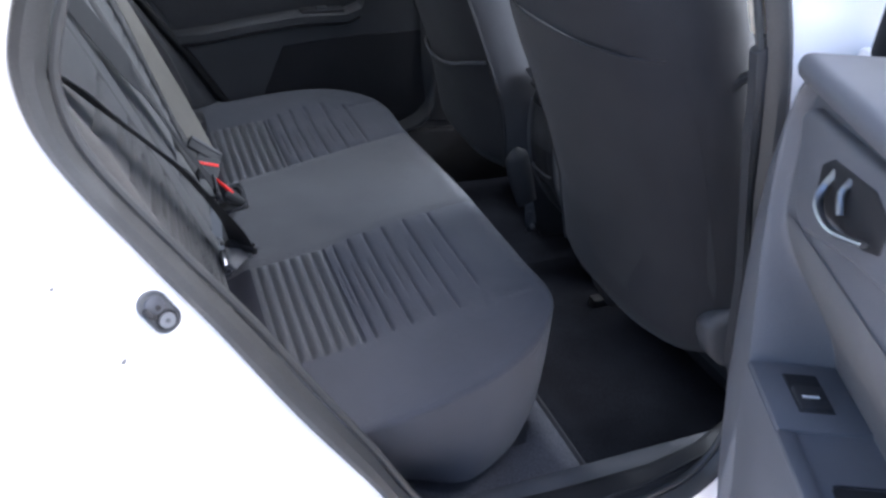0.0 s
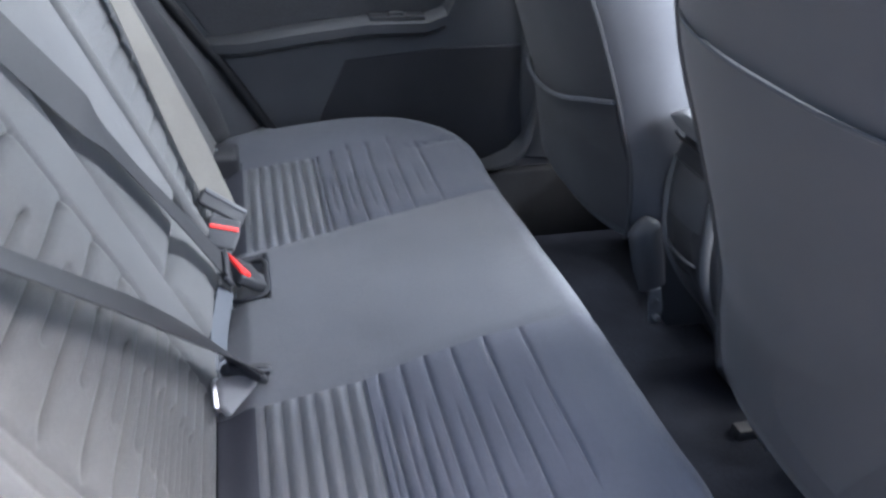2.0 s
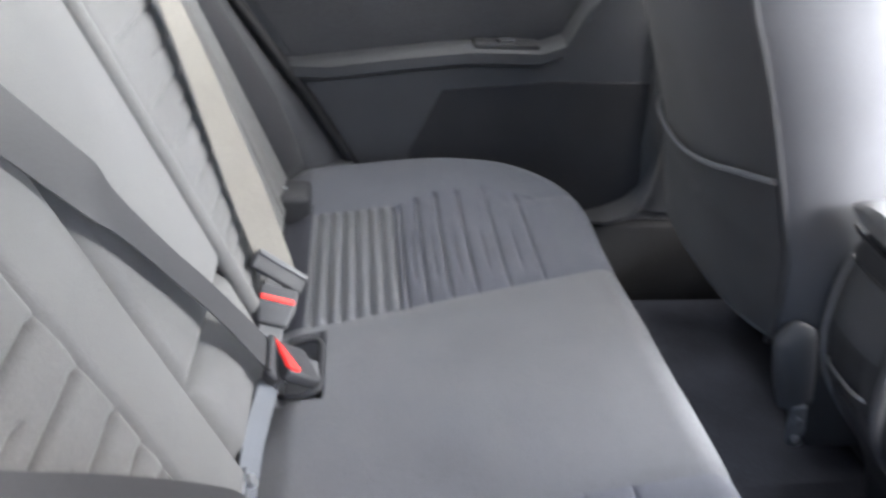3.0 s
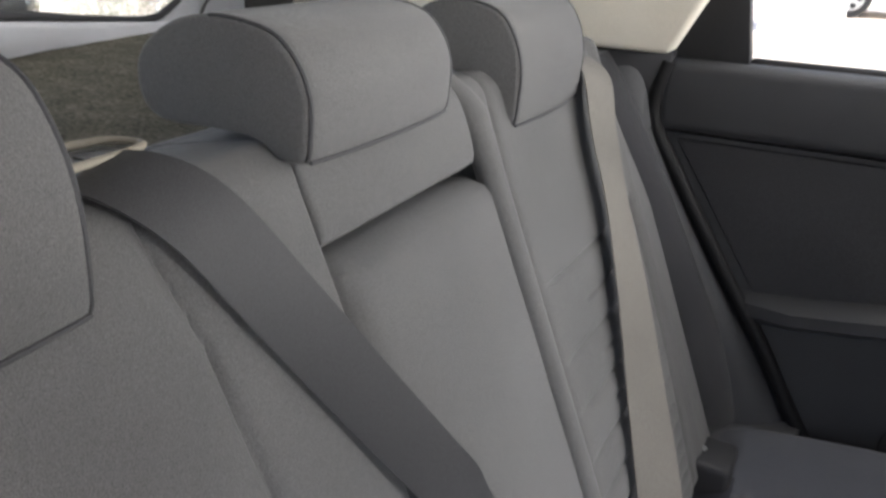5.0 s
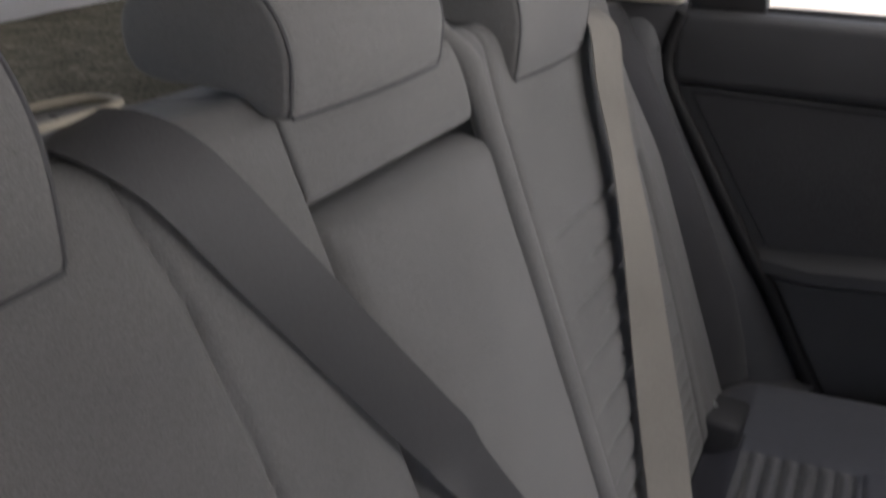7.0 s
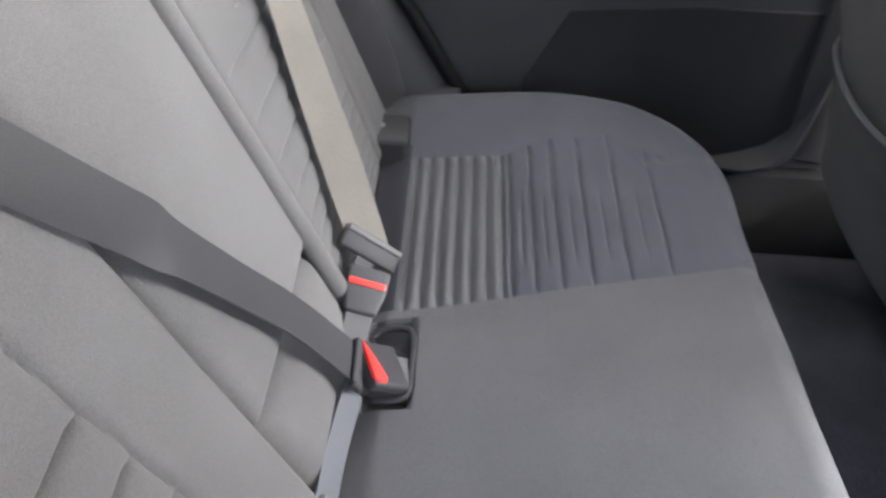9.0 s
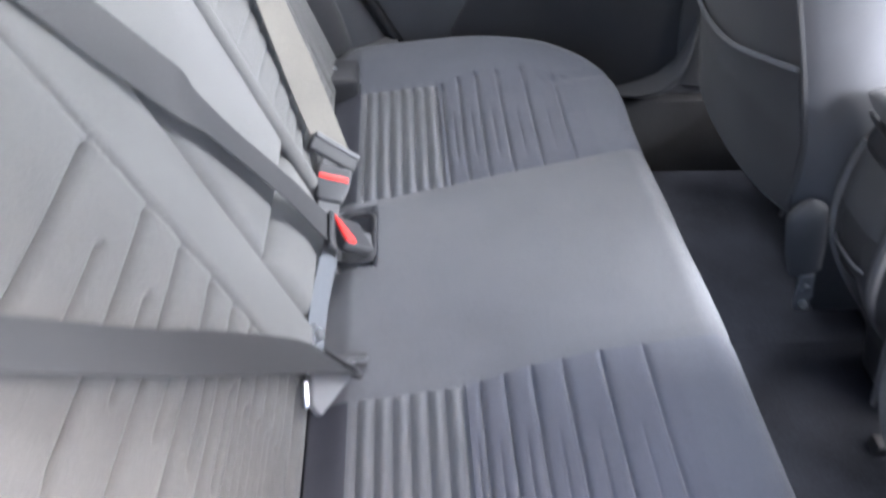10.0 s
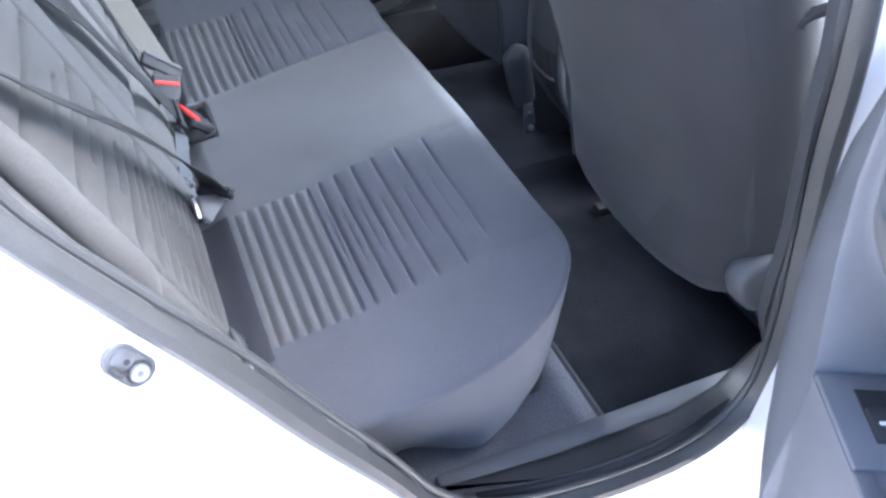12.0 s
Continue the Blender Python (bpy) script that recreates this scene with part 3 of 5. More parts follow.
def buckle(at, d, n, label, side_button=False):
    """A buckle whose mouth is at a point and whose body runs along d; its button faces n."""
    m = axes_at(at, d, n) @ (Matrix() if side_button else Matrix.Rotation(radians(-10), 4, "Z") @ Matrix.Scale(0.88, 4) @ Matrix.Translation((0, 0.006, 0)))
    ob = holder("belt_buckle", at)
    tagged(ob, label, "belt buckle", "rear belt buckles")
    if side_button:
        part("housing", rbox(-0.027, 0.027, 0.002, 0.058, -0.009, 0.008, 0.005, 3, m), PLASTIC_DARK, ob)
        wedge = [(-0.025, 0.003), (0.020, 0.001), (0.0245, 0.006), (0.0245, 0.018), (0.019, 0.021), (-0.004, 0.013)]
        part("button", slab([m @ Vector((x, y, 0.0055)) for x, y in wedge], m.to_3x3() @ Vector((0, 0, 0.0055)), 0.0015), RED, ob, "bright red release button")
    else:
        body = slab([m @ Vector((x, y, -0.009)) for x, y in ((-0.028, 0.0), (0.028, 0.0), (0.028, 0.030), (0.021, 0.062), (-0.021, 0.062), (-0.028, 0.030))], m.to_3x3() @ Vector((0, 0, 0.018)), 0.005, 3)
        part("housing", body, DOOR_PLASTIC, ob, "dark grey plastic buckle housing")
        part("button", rbox(-0.024, 0.024, 0.018, 0.0265, 0.006, 0.0108, 0.0015, 2, m), RED, ob, "bright red release button")
    part("strap", rbox(-0.018, 0.018, 0.055, 0.110, -0.003, 0.003, 0.002, 1, m), PLASTIC, ob)
    return ob


buckle((0.049, 0.187, 0.638), (0.02, -0.75, -0.42), (0.25, -0.3, 1), "grey buckle with red button, belt latched")
buckle((0.054, 0.049, 0.634), (0.60, 0.42, -0.66), (0.55, 0.1, 0.8), "black buckle with red button at cushion pocket", True)

# buckle of the dark belt, stood on edge in the crease
NEAR_TONGUE = Matrix(((0.70, -0.50, -0.51, 0.0695), (0.48, -0.10, 0.87, -0.142), (-0.52, -0.86, 0.05, 0.607), (0, 0, 0, 1)))
near_buckle = holder("belt_buckle", (0.06, -0.14, 0.57))
tagged(near_buckle, "grey buckle with chrome-tipped black tongue at the crease", "belt buckle", "rear belt buckles")
part("tongue", rbox(-0.038, 0.037, -0.009, 0.007, -0.007, 0.007, 0.0055, 3, NEAR_TONGUE), PLASTIC_DARK, near_buckle, "black moulded belt tongue")
part("tongue_bar", sweep([NEAR_TONGUE @ Vector(q) for q in spline([(-0.010, -0.0065, -0.006), (0.012, -0.0075, -0.0065), (0.030, -0.006, -0.006), (0.0375, 0.0, -0.003)], 5)], disc(0.0028, 8), (0, 0, 1)), CHROME, near_buckle, "bright metal bar")
part("housing", slab([(0.042, -0.174, 0.630), (0.086, -0.130, 0.592), (0.080, -0.152, 0.590), (0.052, -0.214, 0.606), (0.042, -0.206, 0.616)], (-0.0078, 0.0023, -0.0058), 0.003, 2), DOOR_INSERT, near_buckle, "pale grey buckle housing")
part("tab", slab([(0.032, -0.184, 0.631), (0.037, -0.186, 0.629), (0.039, -0.206, 0.612), (0.034, -0.207, 0.613)], (-0.002, 0.001, -0.002), 0.0008), STEEL, near_buckle, "bright metal buckle tab")
pocket = holder("buckle_pocket", (0.08, 0.09, 0.58))
tagged(pocket, "dark recessed buckle pocket in the bench cushion", "pocket")
part("bottom", rbox(0.052, 0.101, 0.044, 0.142, 0.546, 0.5535, 0.003, 2), PLASTIC_DARK, pocket)
part("front_wall", rbox(0.097, 0.101, 0.046, 0.140, 0.552, 0.572, 0.0015, 1), PLASTIC_DARK, pocket)
rim_of = [(0.056, 0.050), (0.066, 0.043), (0.092, 0.044), (0.102, 0.054), (0.103, 0.092), (0.102, 0.130), (0.092, 0.143), (0.066, 0.143), (0.056, 0.136)]
part("rim", tube([(x, y, bench_top(x, y) - 0.002) for x, y in rim_of], 0.004, 8, 5), PLASTIC_DARK, pocket, "rounded dark pocket edge")
flap = holder("buckle_strap", (0.02, -0.04, 0.57))
tagged(flap, "pale grey buckle strap lying in the seat crease", "strap")
part("webbing", belt([(0.046, 0.036, 0.606), (0.041, 0.00, 0.600), (0.036, -0.045, 0.592), (0.033, -0.105, 0.580)], [(0.75, 0, 0.65)] * 4, 0.028, 0.002), PALE_WEB, flap)
part("anchor", rbox(0.028, 0.036, -0.122, -0.072, 0.566, 0.596, 0.003, 2), ZINC, flap)
part("bolt", tube([(0.033, -0.088, 0.588), (0.042, -0.088, 0.593)], 0.007, 10, 1), STEEL, flap)

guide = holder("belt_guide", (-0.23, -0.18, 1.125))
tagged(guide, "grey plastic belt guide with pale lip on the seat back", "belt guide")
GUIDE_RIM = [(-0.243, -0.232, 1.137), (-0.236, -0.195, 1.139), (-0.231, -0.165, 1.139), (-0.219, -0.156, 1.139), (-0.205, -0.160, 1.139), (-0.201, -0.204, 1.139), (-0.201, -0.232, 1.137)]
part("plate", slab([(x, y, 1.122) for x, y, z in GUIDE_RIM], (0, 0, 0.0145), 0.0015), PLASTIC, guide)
part("slot", slab([(-0.222, -0.186, 1.1368), (-0.222, -0.170, 1.1368), (-0.212, -0.165, 1.1368), (-0.210, -0.176, 1.1368), (-0.214, -0.186, 1.1368)], (0, 0, 0.0008), 0), RUBBER, guide)
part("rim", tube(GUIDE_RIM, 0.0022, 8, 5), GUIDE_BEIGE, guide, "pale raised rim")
part("lip", tube([(-0.201, -0.240, 1.125), (-0.203, -0.215, 1.126), (-0.205, -0.190, 1.126)], 0.0020, 8, 5), GUIDE_BEIGE, guide)



# ---- side padding beside the bench ----
FOLD = [(0.56, 0.064), (0.60, 0.052), (0.722, 0.010), (0.848, -0.056), (0.963, -0.117), (1.075, -0.180), (1.095, -0.195)]
SEAL = [(0.55, 0.137), (0.70, 0.050), (0.772, 0.0), (0.91, -0.088), (1.0, -0.138), (1.09, -0.142)]


def side_pad(s, low, parent):
    def f(u, v):
        z = lerp(low, 1.095, u)
        a = Vector((back_x(z) - (0.030 if s > 0 else 0.022), s * (0.540 if s > 0 else 0.505), z))
        b = Vector((table(z, FOLD), s * 0.622, z))
        p = a.lerp(b, v)
        bulge = (0.010 if s < 0 else 0.022) * max(0.0, math.sin(math.pi * min(1, v))) ** 0.55 * math.sqrt(min(1, u / 0.12)) * (1 - 0.75 * smooth(0.70, 1.0, u))
        return p + Vector((bulge, -s * bulge * 0.35, 0.3 * bulge))

    # far bolster in darker cloth than its near twin: shade put into colour
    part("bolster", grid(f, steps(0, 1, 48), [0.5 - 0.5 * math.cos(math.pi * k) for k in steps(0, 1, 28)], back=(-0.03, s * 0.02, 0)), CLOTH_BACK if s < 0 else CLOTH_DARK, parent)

    def g(u, v):
        z = lerp(0.42, 1.098, u)
        a = Vector((table(z, FOLD) - 0.012, s * 0.618, z))
        b = Vector((table(z, SEAL), s * 0.664, z))
        p = a.lerp(b, v)
        return p + Vector((0.010 * math.sin(math.pi * v), -s * 0.006 * math.sin(math.pi * v), 0))

    # far trim likewise takes a darker plastic to stand for shade
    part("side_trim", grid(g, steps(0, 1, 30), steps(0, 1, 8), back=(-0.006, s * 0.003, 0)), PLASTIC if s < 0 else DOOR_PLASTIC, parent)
    ledge = [(-0.04, s * 0.50, 0.565), (0.135, s * 0.612, 0.590), (0.145, s * 0.664, 0.585), (0.06, s * 0.664, 0.580), (-0.05, s * 0.62, 0.575)]
    part("ledge", slab(ledge, (0, 0, -0.02), 0.004), PLASTIC, parent)


quarter_l = holder("quarter_trim", (-0.05, 0.6, 0.6))
tagged(quarter_l, "padded grey side trim between seat back and closed door", "interior trim", "quarter trims")
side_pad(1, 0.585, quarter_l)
quarter_r = holder("quarter_trim", (-0.05, -0.6, 0.6))
tagged(quarter_r, "padded grey side trim between seat back and open doorway", "interior trim", "quarter trims")
side_pad(-1, 0.585, quarter_r)
for s, q in ((1, quarter_l), (-1, quarter_r)):
    cover = part("hinge_cover", rbox(-0.005, 0.072 if s > 0 else 0.050, min(s * 0.458, s * 0.532), max(s * 0.458, s * 0.532), 0.50, 0.612 if s > 0 else 0.598, 0.010, 3), PLASTIC_DARK, q, "black plastic hinge cover")
    part("screw", tube([(0.030, s * 0.495, 0.595), (0.030, s * 0.495, 0.6135 if s > 0 else 0.6005)], 0.005, 10, 1), STEEL, cover)


# ---- front seats ----
SEAT_EDGE = [(0.50, 0.712), (0.60, 0.698), (0.69, 0.682), (0.80, 0.640), (0.90, 0.597), (1.00, 0.550), (1.06, 0.528), (1.24, 0.460)]


def front_seat(yc, s, label, dx=0.0):
    """s: the side of the car's middle, as a sign along y."""
    ob = holder("front_seat", (0.90, yc, 0.30))
    tagged(ob, label, "car seat", "front seats")

    def half(z):
        return table(z, [(0.52, 0.205), (0.62, 0.228), (0.95, 0.236), (1.10, 0.215), (1.24, 0.150)]) * (0.95 if s < 0 else 1.0)

    def rear(y_rel, z):
        k = abs(y_rel) / half(z)
        turn = 0.034 * max(0.0, (k - 0.78) / 0.22) ** 2 if y_rel * s > 0 else 0.0
        return turn + dx + table(z, SEAT_EDGE) - 0.034 * (1 - k ** 2.6) + 0.0015 * noise.noise(Vector((y_rel * 9, z * 9, 1 + s)))

    def f(u, v):
        z, k = lerp(0.525, 1.24, u), lerp(-1, 1, v)
        h = half(z)
        low = 0.035 * (1 - smooth(0.0, 0.07, u)) ** 2
        return Vector((rear(k * h, z) + low, yc + k * h, z - 0.02 * (1 - k * k) * (1 - smooth(0, 0.1, u))))

    part("back_panel", grid(f, steps(0, 1, 44), steps(0, 1, 36)), CLOTH_DARK, ob)
    for q in (-1, 1):
        rows = []
        for i, z in enumerate(steps(0.53, 1.235, 30)):
            e, h = table(z, SEAT_EDGE) + dx + 0.035 * (1 - smooth(0.53, 0.58, z)) ** 2, half(z)
            if q == s:
                rows.append([Vector((e + 0.034, yc + q * (h - 0.001), z)), Vector((e + 0.050, yc + q * (h + 0.007), z)), Vector((e + 0.085, yc + q * (h + 0.012), z)),
                             Vector((e + 0.12, yc + q * (h + 0.010), z)), Vector((e + 0.165, yc + q * (h - 0.02), z)), Vector((e + 0.17, yc + q * (h - 0.08), z))])
                continue
            rows.append([Vector((e + 0.002, yc + q * (h - 0.001), z)), Vector((e + 0.02, yc + q * (h + 0.010), z)), Vector((e + 0.07, yc + q * (h + 0.014), z)),
                         Vector((e + 0.12, yc + q * (h + 0.010), z)), Vector((e + 0.165, yc + q * (h - 0.02), z)), Vector((e + 0.17, yc + q * (h - 0.08), z))])
        # inner bolster coloured lighter than the outer one, standing for light on it
        part("side_bolster", loft(rows, closed=False, caps=False), CLOTH_DARK if q == s else BOLSTER_LIT, ob, "" if q == s else "dark cloth side bolster lightened as if lit")
        edge = [Vector((table(z, SEAT_EDGE) + dx - 0.001, yc + q * half(z), z)) for z in steps(0.54, 1.22, 24)]
        if q != s:
            part("piping", tube(edge, 0.0035, 6, 0), PIPING, ob)
    part("front_cushion", rbox(0.93, 1.36, yc - 0.22, yc + 0.22, 0.32, 0.55, 0.035, 3), CLOTH_DARK, ob)
    part("seat_frame", rbox(0.98, 1.36, yc - 0.21, yc + 0.21, 0.25, 0.33, 0.01, 2), PLASTIC_DARK, ob)
    if s > 0:
        spine = spline([(0.735, yc - 0.243, 0.600), (0.740, yc - 0.246, 0.574), (0.752, yc - 0.246, 0.534), (0.768, yc - 0.243, 0.488), (0.782, yc - 0.240, 0.452)], 5)
        rings = []
        for k, q in enumerate(spine):
            w = 0.029 * math.sin(math.pi * min(0.5, 0.06 + 1.6 * k / (len(spine) - 1))) * (1 - 0.15 * smooth(0.6, 1.0, k / (len(spine) - 1)))
            rings.append([q + Vector((w * math.cos(a), 0.55 * w * math.sin(a), 0.35 * w * math.cos(a))) for a in [2 * math.pi * i / 16 for i in range(16)]])
        part("recliner_cover", loft(rings), DOOR_PLASTIC, ob, "rounded plastic recliner cover")
    if s < 0:
        plate = [(0.712, 0.634), (0.702, 0.618), (0.706, 0.592), (0.722, 0.562), (0.750, 0.534), (0.780, 0.520), (0.81, 0.514), (0.88, 0.515), (0.88, 0.610), (0.82, 0.634), (0.75, 0.642)]
        # paler plastic than the inner cover, in place of light from the doorway
        part("recliner_cover", slab([(x, yc - 0.241, z) for x, z in plate], (0, 0.040, 0), 0.014, 4), PLASTIC, ob, "rounded plastic recliner cover lightened for door light")
    if s < 0:
        part("seat_rail", rbox(0.866, 1.30, yc + 0.290, yc + 0.316, 0.262, 0.290, 0.004, 2), RUBBER, ob)
    part("side_valance", slab([(0.790, yc - s * 0.218, 0.535), (0.772, yc - s * 0.218, 0.470), (0.800, yc - s * 0.218, 0.400), (0.850, yc - s * 0.218, 0.330), (1.30, yc - s * 0.218, 0.310), (1.30, yc - s * 0.218, 0.535)], (0, s * 0.012, 0), 0.004), PLASTIC_DARK, ob, "black plastic seat side cover")
    if s > 0:
        bracket = part("seat_bracket", slab([(0.770, 0.128, 0.452), (0.792, 0.128, 0.456), (0.806, 0.128, 0.405), (0.800, 0.128, 0.372), (0.784, 0.128, 0.376), (0.776, 0.128, 0.410)], (0, 0.006, 0), 0.002), ZINC, ob, "bare metal seat bracket")
        part("bolt", tube([(0.784, 0.129, 0.428), (0.784, 0.121, 0.428)], 0.007, 10, 1), ZINC, bracket)
        part("bolt", tube([(0.793, 0.129, 0.392), (0.793, 0.119, 0.392)], 0.006, 10, 1), STEEL, bracket)
    return ob, rear, half


seat_rf, rear_rf, half_rf = front_seat(-0.374, -1, "dark grey cloth front seat seen from behind, beside the open doorway")
seat_lf, rear_lf, _ = front_seat(0.384, 1, "dark grey cloth front seat with sagging map pocket", 0.020)


def pocket_sheet(u, v):
    y = lerp(-0.225, 0.225, v)
    top = 0.734 + 0.80 * (y - 0.09) ** 2 if y > -0.15 else table(y, [(-0.225, 0.801), (-0.15, 0.780)])
    z = lerp(0.56, top, u)
    return Vector((rear_lf(y, z) - 0.004 - 0.010 * math.sin(math.pi * v) * u, 0.384 + y, z))


part("map_pocket", grid(pocket_sheet, steps(0, 1, 16), steps(0, 1, 24), back=(0.003, 0, 0)), CLOTH_DARK, seat_lf)
part("pocket_piping", tube([pocket_sheet(1, v) + Vector((-0.001, 0, 0.002)) for v in steps(0, 1, 20)], 0.004, 8, 0), CLOTH, seat_lf, "pale stitched pocket edge")


def rear_pocket(u, v):
    y = lerp(-0.235, 0.235, v)
    z = lerp(0.57, 1.033 - 0.006 * math.sin(math.pi * v), u)
    y *= half_rf(z) / 0.236
    return Vector((rear_rf(y, z) - lerp(-0.0004, 0.0050, min(1.0, 8 * min(v, 1 - v))) - 0.0050 * math.sin(math.pi * v) ** 1.2 * u, -0.374 + y, z))


part("map_pocket", grid(rear_pocket, steps(0, 1, 24), steps(0, 1, 24), back=(0.004, 0, 0)), CLOTH_DARK, seat_rf)
part("pocket_hem", tube([rear_pocket(1, v) + Vector((0.0006, 0, 0.001)) for v in steps(0.02, 0.98, 20)], 0.0020, 8, 0), CLOTH_DARK, seat_rf)
hook = holder("belt_hook", (0.66, -0.6, 1.0))
tagged(hook, "black curved belt hook on the pillar trim", "hook")
part("arm", tube([(0.690, -0.628, 1.025), (0.672, -0.612, 1.022), (0.655, -0.600, 1.010), (0.645, -0.596, 0.990), (0.650, -0.598, 0.978)], 0.007, 8, 5), RUBBER, hook)
part("base", rbox(0.683, 0.70, -0.645, -0.615, 1.005, 1.045, 0.005, 2), RUBBER, hook)

# ---- centre console ----
console = holder("centre_console", (0.85, 0.02, 0.27))
tagged(console, "black plastic centre console with open rear storage recess", "console")
prof = [(0.27, 0.93), (0.36, 0.90), (0.44, 0.850), (0.50, 0.800), (0.56, 0.765), (0.62, 0.748), (0.68, 0.742), (0.74, 0.742), (0.775, 0.750), (0.795, 0.770)]


def console_ring(y):
    """Side outline of the console at y; it is rounded off towards both flanks."""
    k = abs(y - 0.045) / 0.073
    back = 0.020 * max(0.0, (k - 0.55) / 0.45) ** 2.4
    low = 0.012 * max(0.0, (k - 0.6) / 0.4) ** 2
    ring = [Vector((table(z, prof) + back, y, z - low * smooth(0.7, 0.8, z))) for z in steps(0.27, 0.795, 36)]
    return ring + [Vector((1.25, y, 0.795 - low)), Vector((1.25, y, 0.27))]


part("body", loft([console_ring(0.045 + 0.073 * math.sin(math.pi / 2 * k)) for k in steps(-1, 1, 18)]), PLASTIC_DARK, console)
lid_rings = []
for x, up, side in ((0.722, 0.006, 0.060), (0.727, 0.014, 0.066), (0.742, 0.0185, 0.071), (0.80, 0.021, 0.073), (1.00, 0.022, 0.073), (1.15, 0.018, 0.070)):
    lid_rings.append([Vector((x, 0.045 + side * c, 0.800 + (up * (1 - abs(c) ** 3.5) if k < 9 else -0.010 * (1 - abs(c) ** 4)))) for k, c in enumerate([-math.cos(math.pi * i / 8) for i in range(9)] + [math.cos(math.pi * i / 8) for i in range(1, 8)])])
part("lid", loft(lid_rings), PLASTIC, console, "padded grey armrest lid")
part("lid_seam", tube([(0.742, -0.020, 0.770), (0.7385, 0.0, 0.768), (0.737, 0.045, 0.767), (0.7385, 0.09, 0.768), (0.742, 0.110, 0.770)], 0.0028, 8, 4), RUBBER, console)


def panel_sheet(x_off, y0, y1, z0, z1):
    return lambda u, v: Vector((table(lerp(z0, z1, u), prof) + 0.014 * (2 * v - 1) ** 4 - x_off, lerp(y0, y1, v), lerp(z0, z1, u)))


part("rear_panel", grid(panel_sheet(0.007, -0.012, 0.102, 0.648, 0.735), steps(0, 1, 12), steps(0, 1, 12), back=(0.012, 0, 0)), DOOR_PLASTIC, console, "smooth grey rear panel")
# no hollow is cut: the dark sheet stands for the recess's shade
part("storage_recess", grid(panel_sheet(0.0025, -0.002, 0.096, 0.586, 0.646), steps(0, 1, 8), steps(0, 1, 12), back=(0.008, 0, 0)), RUBBER, console, "flat dark sheet for the shaded storage recess")
part("trim_strip", sweep([panel_sheet(0.007, 0.0, 0.097, 0.583, 0.584)(0, v) for v in steps(0, 1, 12)], disc(0.0028, 8), (0, 0, 1)), HANDLE, console, "thin silver trim strip")
for y, k in ((-0.017, -1), (0.107, 1)):
    part("edge_strip", sweep(spline([(table(z, prof) + 0.008, y - k * b, z) for z, b in ((0.735, 0.006), (0.68, 0.0), (0.62, 0.0), (0.56, 0.004), (0.50, 0.014), (0.45, 0.024))], 6), disc(0.0085, 10, 0.8), (0, 1, 0)), PLASTIC, console, "rounded satin edge strip")
part("lower_panel", grid(panel_sheet(0.006, 0.012, 0.080, 0.44, 0.555), steps(0, 1, 12), steps(0, 1, 8), back=(0.010, 0, 0)), PLASTIC_DARK, console)

# ---- floor ----
thing("floor", rbox(0.30, 1.9, -0.66, 0.68, 0.20, 0.255, 0), CARPET, "black carpeted car floor", "floor", kind="structure")
step = holder("floor_step", (0.3, 0, 0.3))
tagged(step, "grey carpeted floor step under the bench", "floor")
part("edge_strip", tube([(0.536, -0.60, 0.362), (0.538, 0.0, 0.362), (0.536, 0.62, 0.362)], 0.007, 8, 4), CLOTH_DARK, step, "dark stitched carpet edge")
part("top", rbox(-0.2, 0.540, -0.655, 0.68, 0.24, 0.368, 0.012, 2), shader("grey_carpet", (0.085, 0.086, 0.096), 1.0, grain=0.35, grain_scale=400, stain=0.15, bump=0.8, spec=0.05), step)
for y0, y1 in ((-0.565, 0.146), (0.15, 0.64)):
    def mat_sheet(u, v):
        x, y = lerp(0.592, 1.12, u), lerp(y0, y1, v)
        edge = min(x - 0.592, 1.12 - x, y - y0, 1.0)
        return Vector((x, y, 0.268 - 0.006 * (1 - smooth(0, 0.015, edge)) + 0.0015 * noise.noise(Vector((x * 9, y * 9, 0)))))
    floor_mat = holder("floor_mat", (0.85, (y0 + y1) / 2, 0.255))
    tagged(floor_mat, "black textile floor mat behind the front seat", "floor mat", "rear floor mats")
    part("top_sheet", grid(mat_sheet, steps(0, 1, 24), steps(0, 1, 24), back=(0, 0, -0.01)), MAT, floor_mat)
    if y0 < 0:
        part("edge_binding", tube([(0.592, y1, 0.264), (0.592, y0 + 0.03, 0.264), (0.604, y0 + 0.006, 0.264), (0.63, y0, 0.264), (1.10, y0, 0.264)], 0.006, 8, 4), CLOTH_DARK, floor_mat, "stitched edge binding")

# ---- closed door ----
door_l = holder("rear_door", (0.3, 0.7, 0.4))
tagged(door_l, "closed rear door with dark grey plastic trim panel", "car door", "rear doors")


def door_face(u, v):
    x, z = lerp(-0.20, 0.98, v), lerp(0.40, 0.984, u)
    y = 0.690 - 0.012 * smooth(0.42, 0.75, z)
    return Vector((x, y, z))


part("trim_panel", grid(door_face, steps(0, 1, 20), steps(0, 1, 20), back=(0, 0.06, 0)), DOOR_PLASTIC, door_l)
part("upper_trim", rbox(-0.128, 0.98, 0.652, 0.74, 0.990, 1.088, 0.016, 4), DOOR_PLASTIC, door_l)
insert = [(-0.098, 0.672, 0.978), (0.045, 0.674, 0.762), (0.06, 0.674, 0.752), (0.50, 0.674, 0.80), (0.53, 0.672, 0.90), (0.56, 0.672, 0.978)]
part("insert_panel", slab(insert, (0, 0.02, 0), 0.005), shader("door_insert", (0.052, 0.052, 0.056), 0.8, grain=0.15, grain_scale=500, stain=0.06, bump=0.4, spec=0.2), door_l)
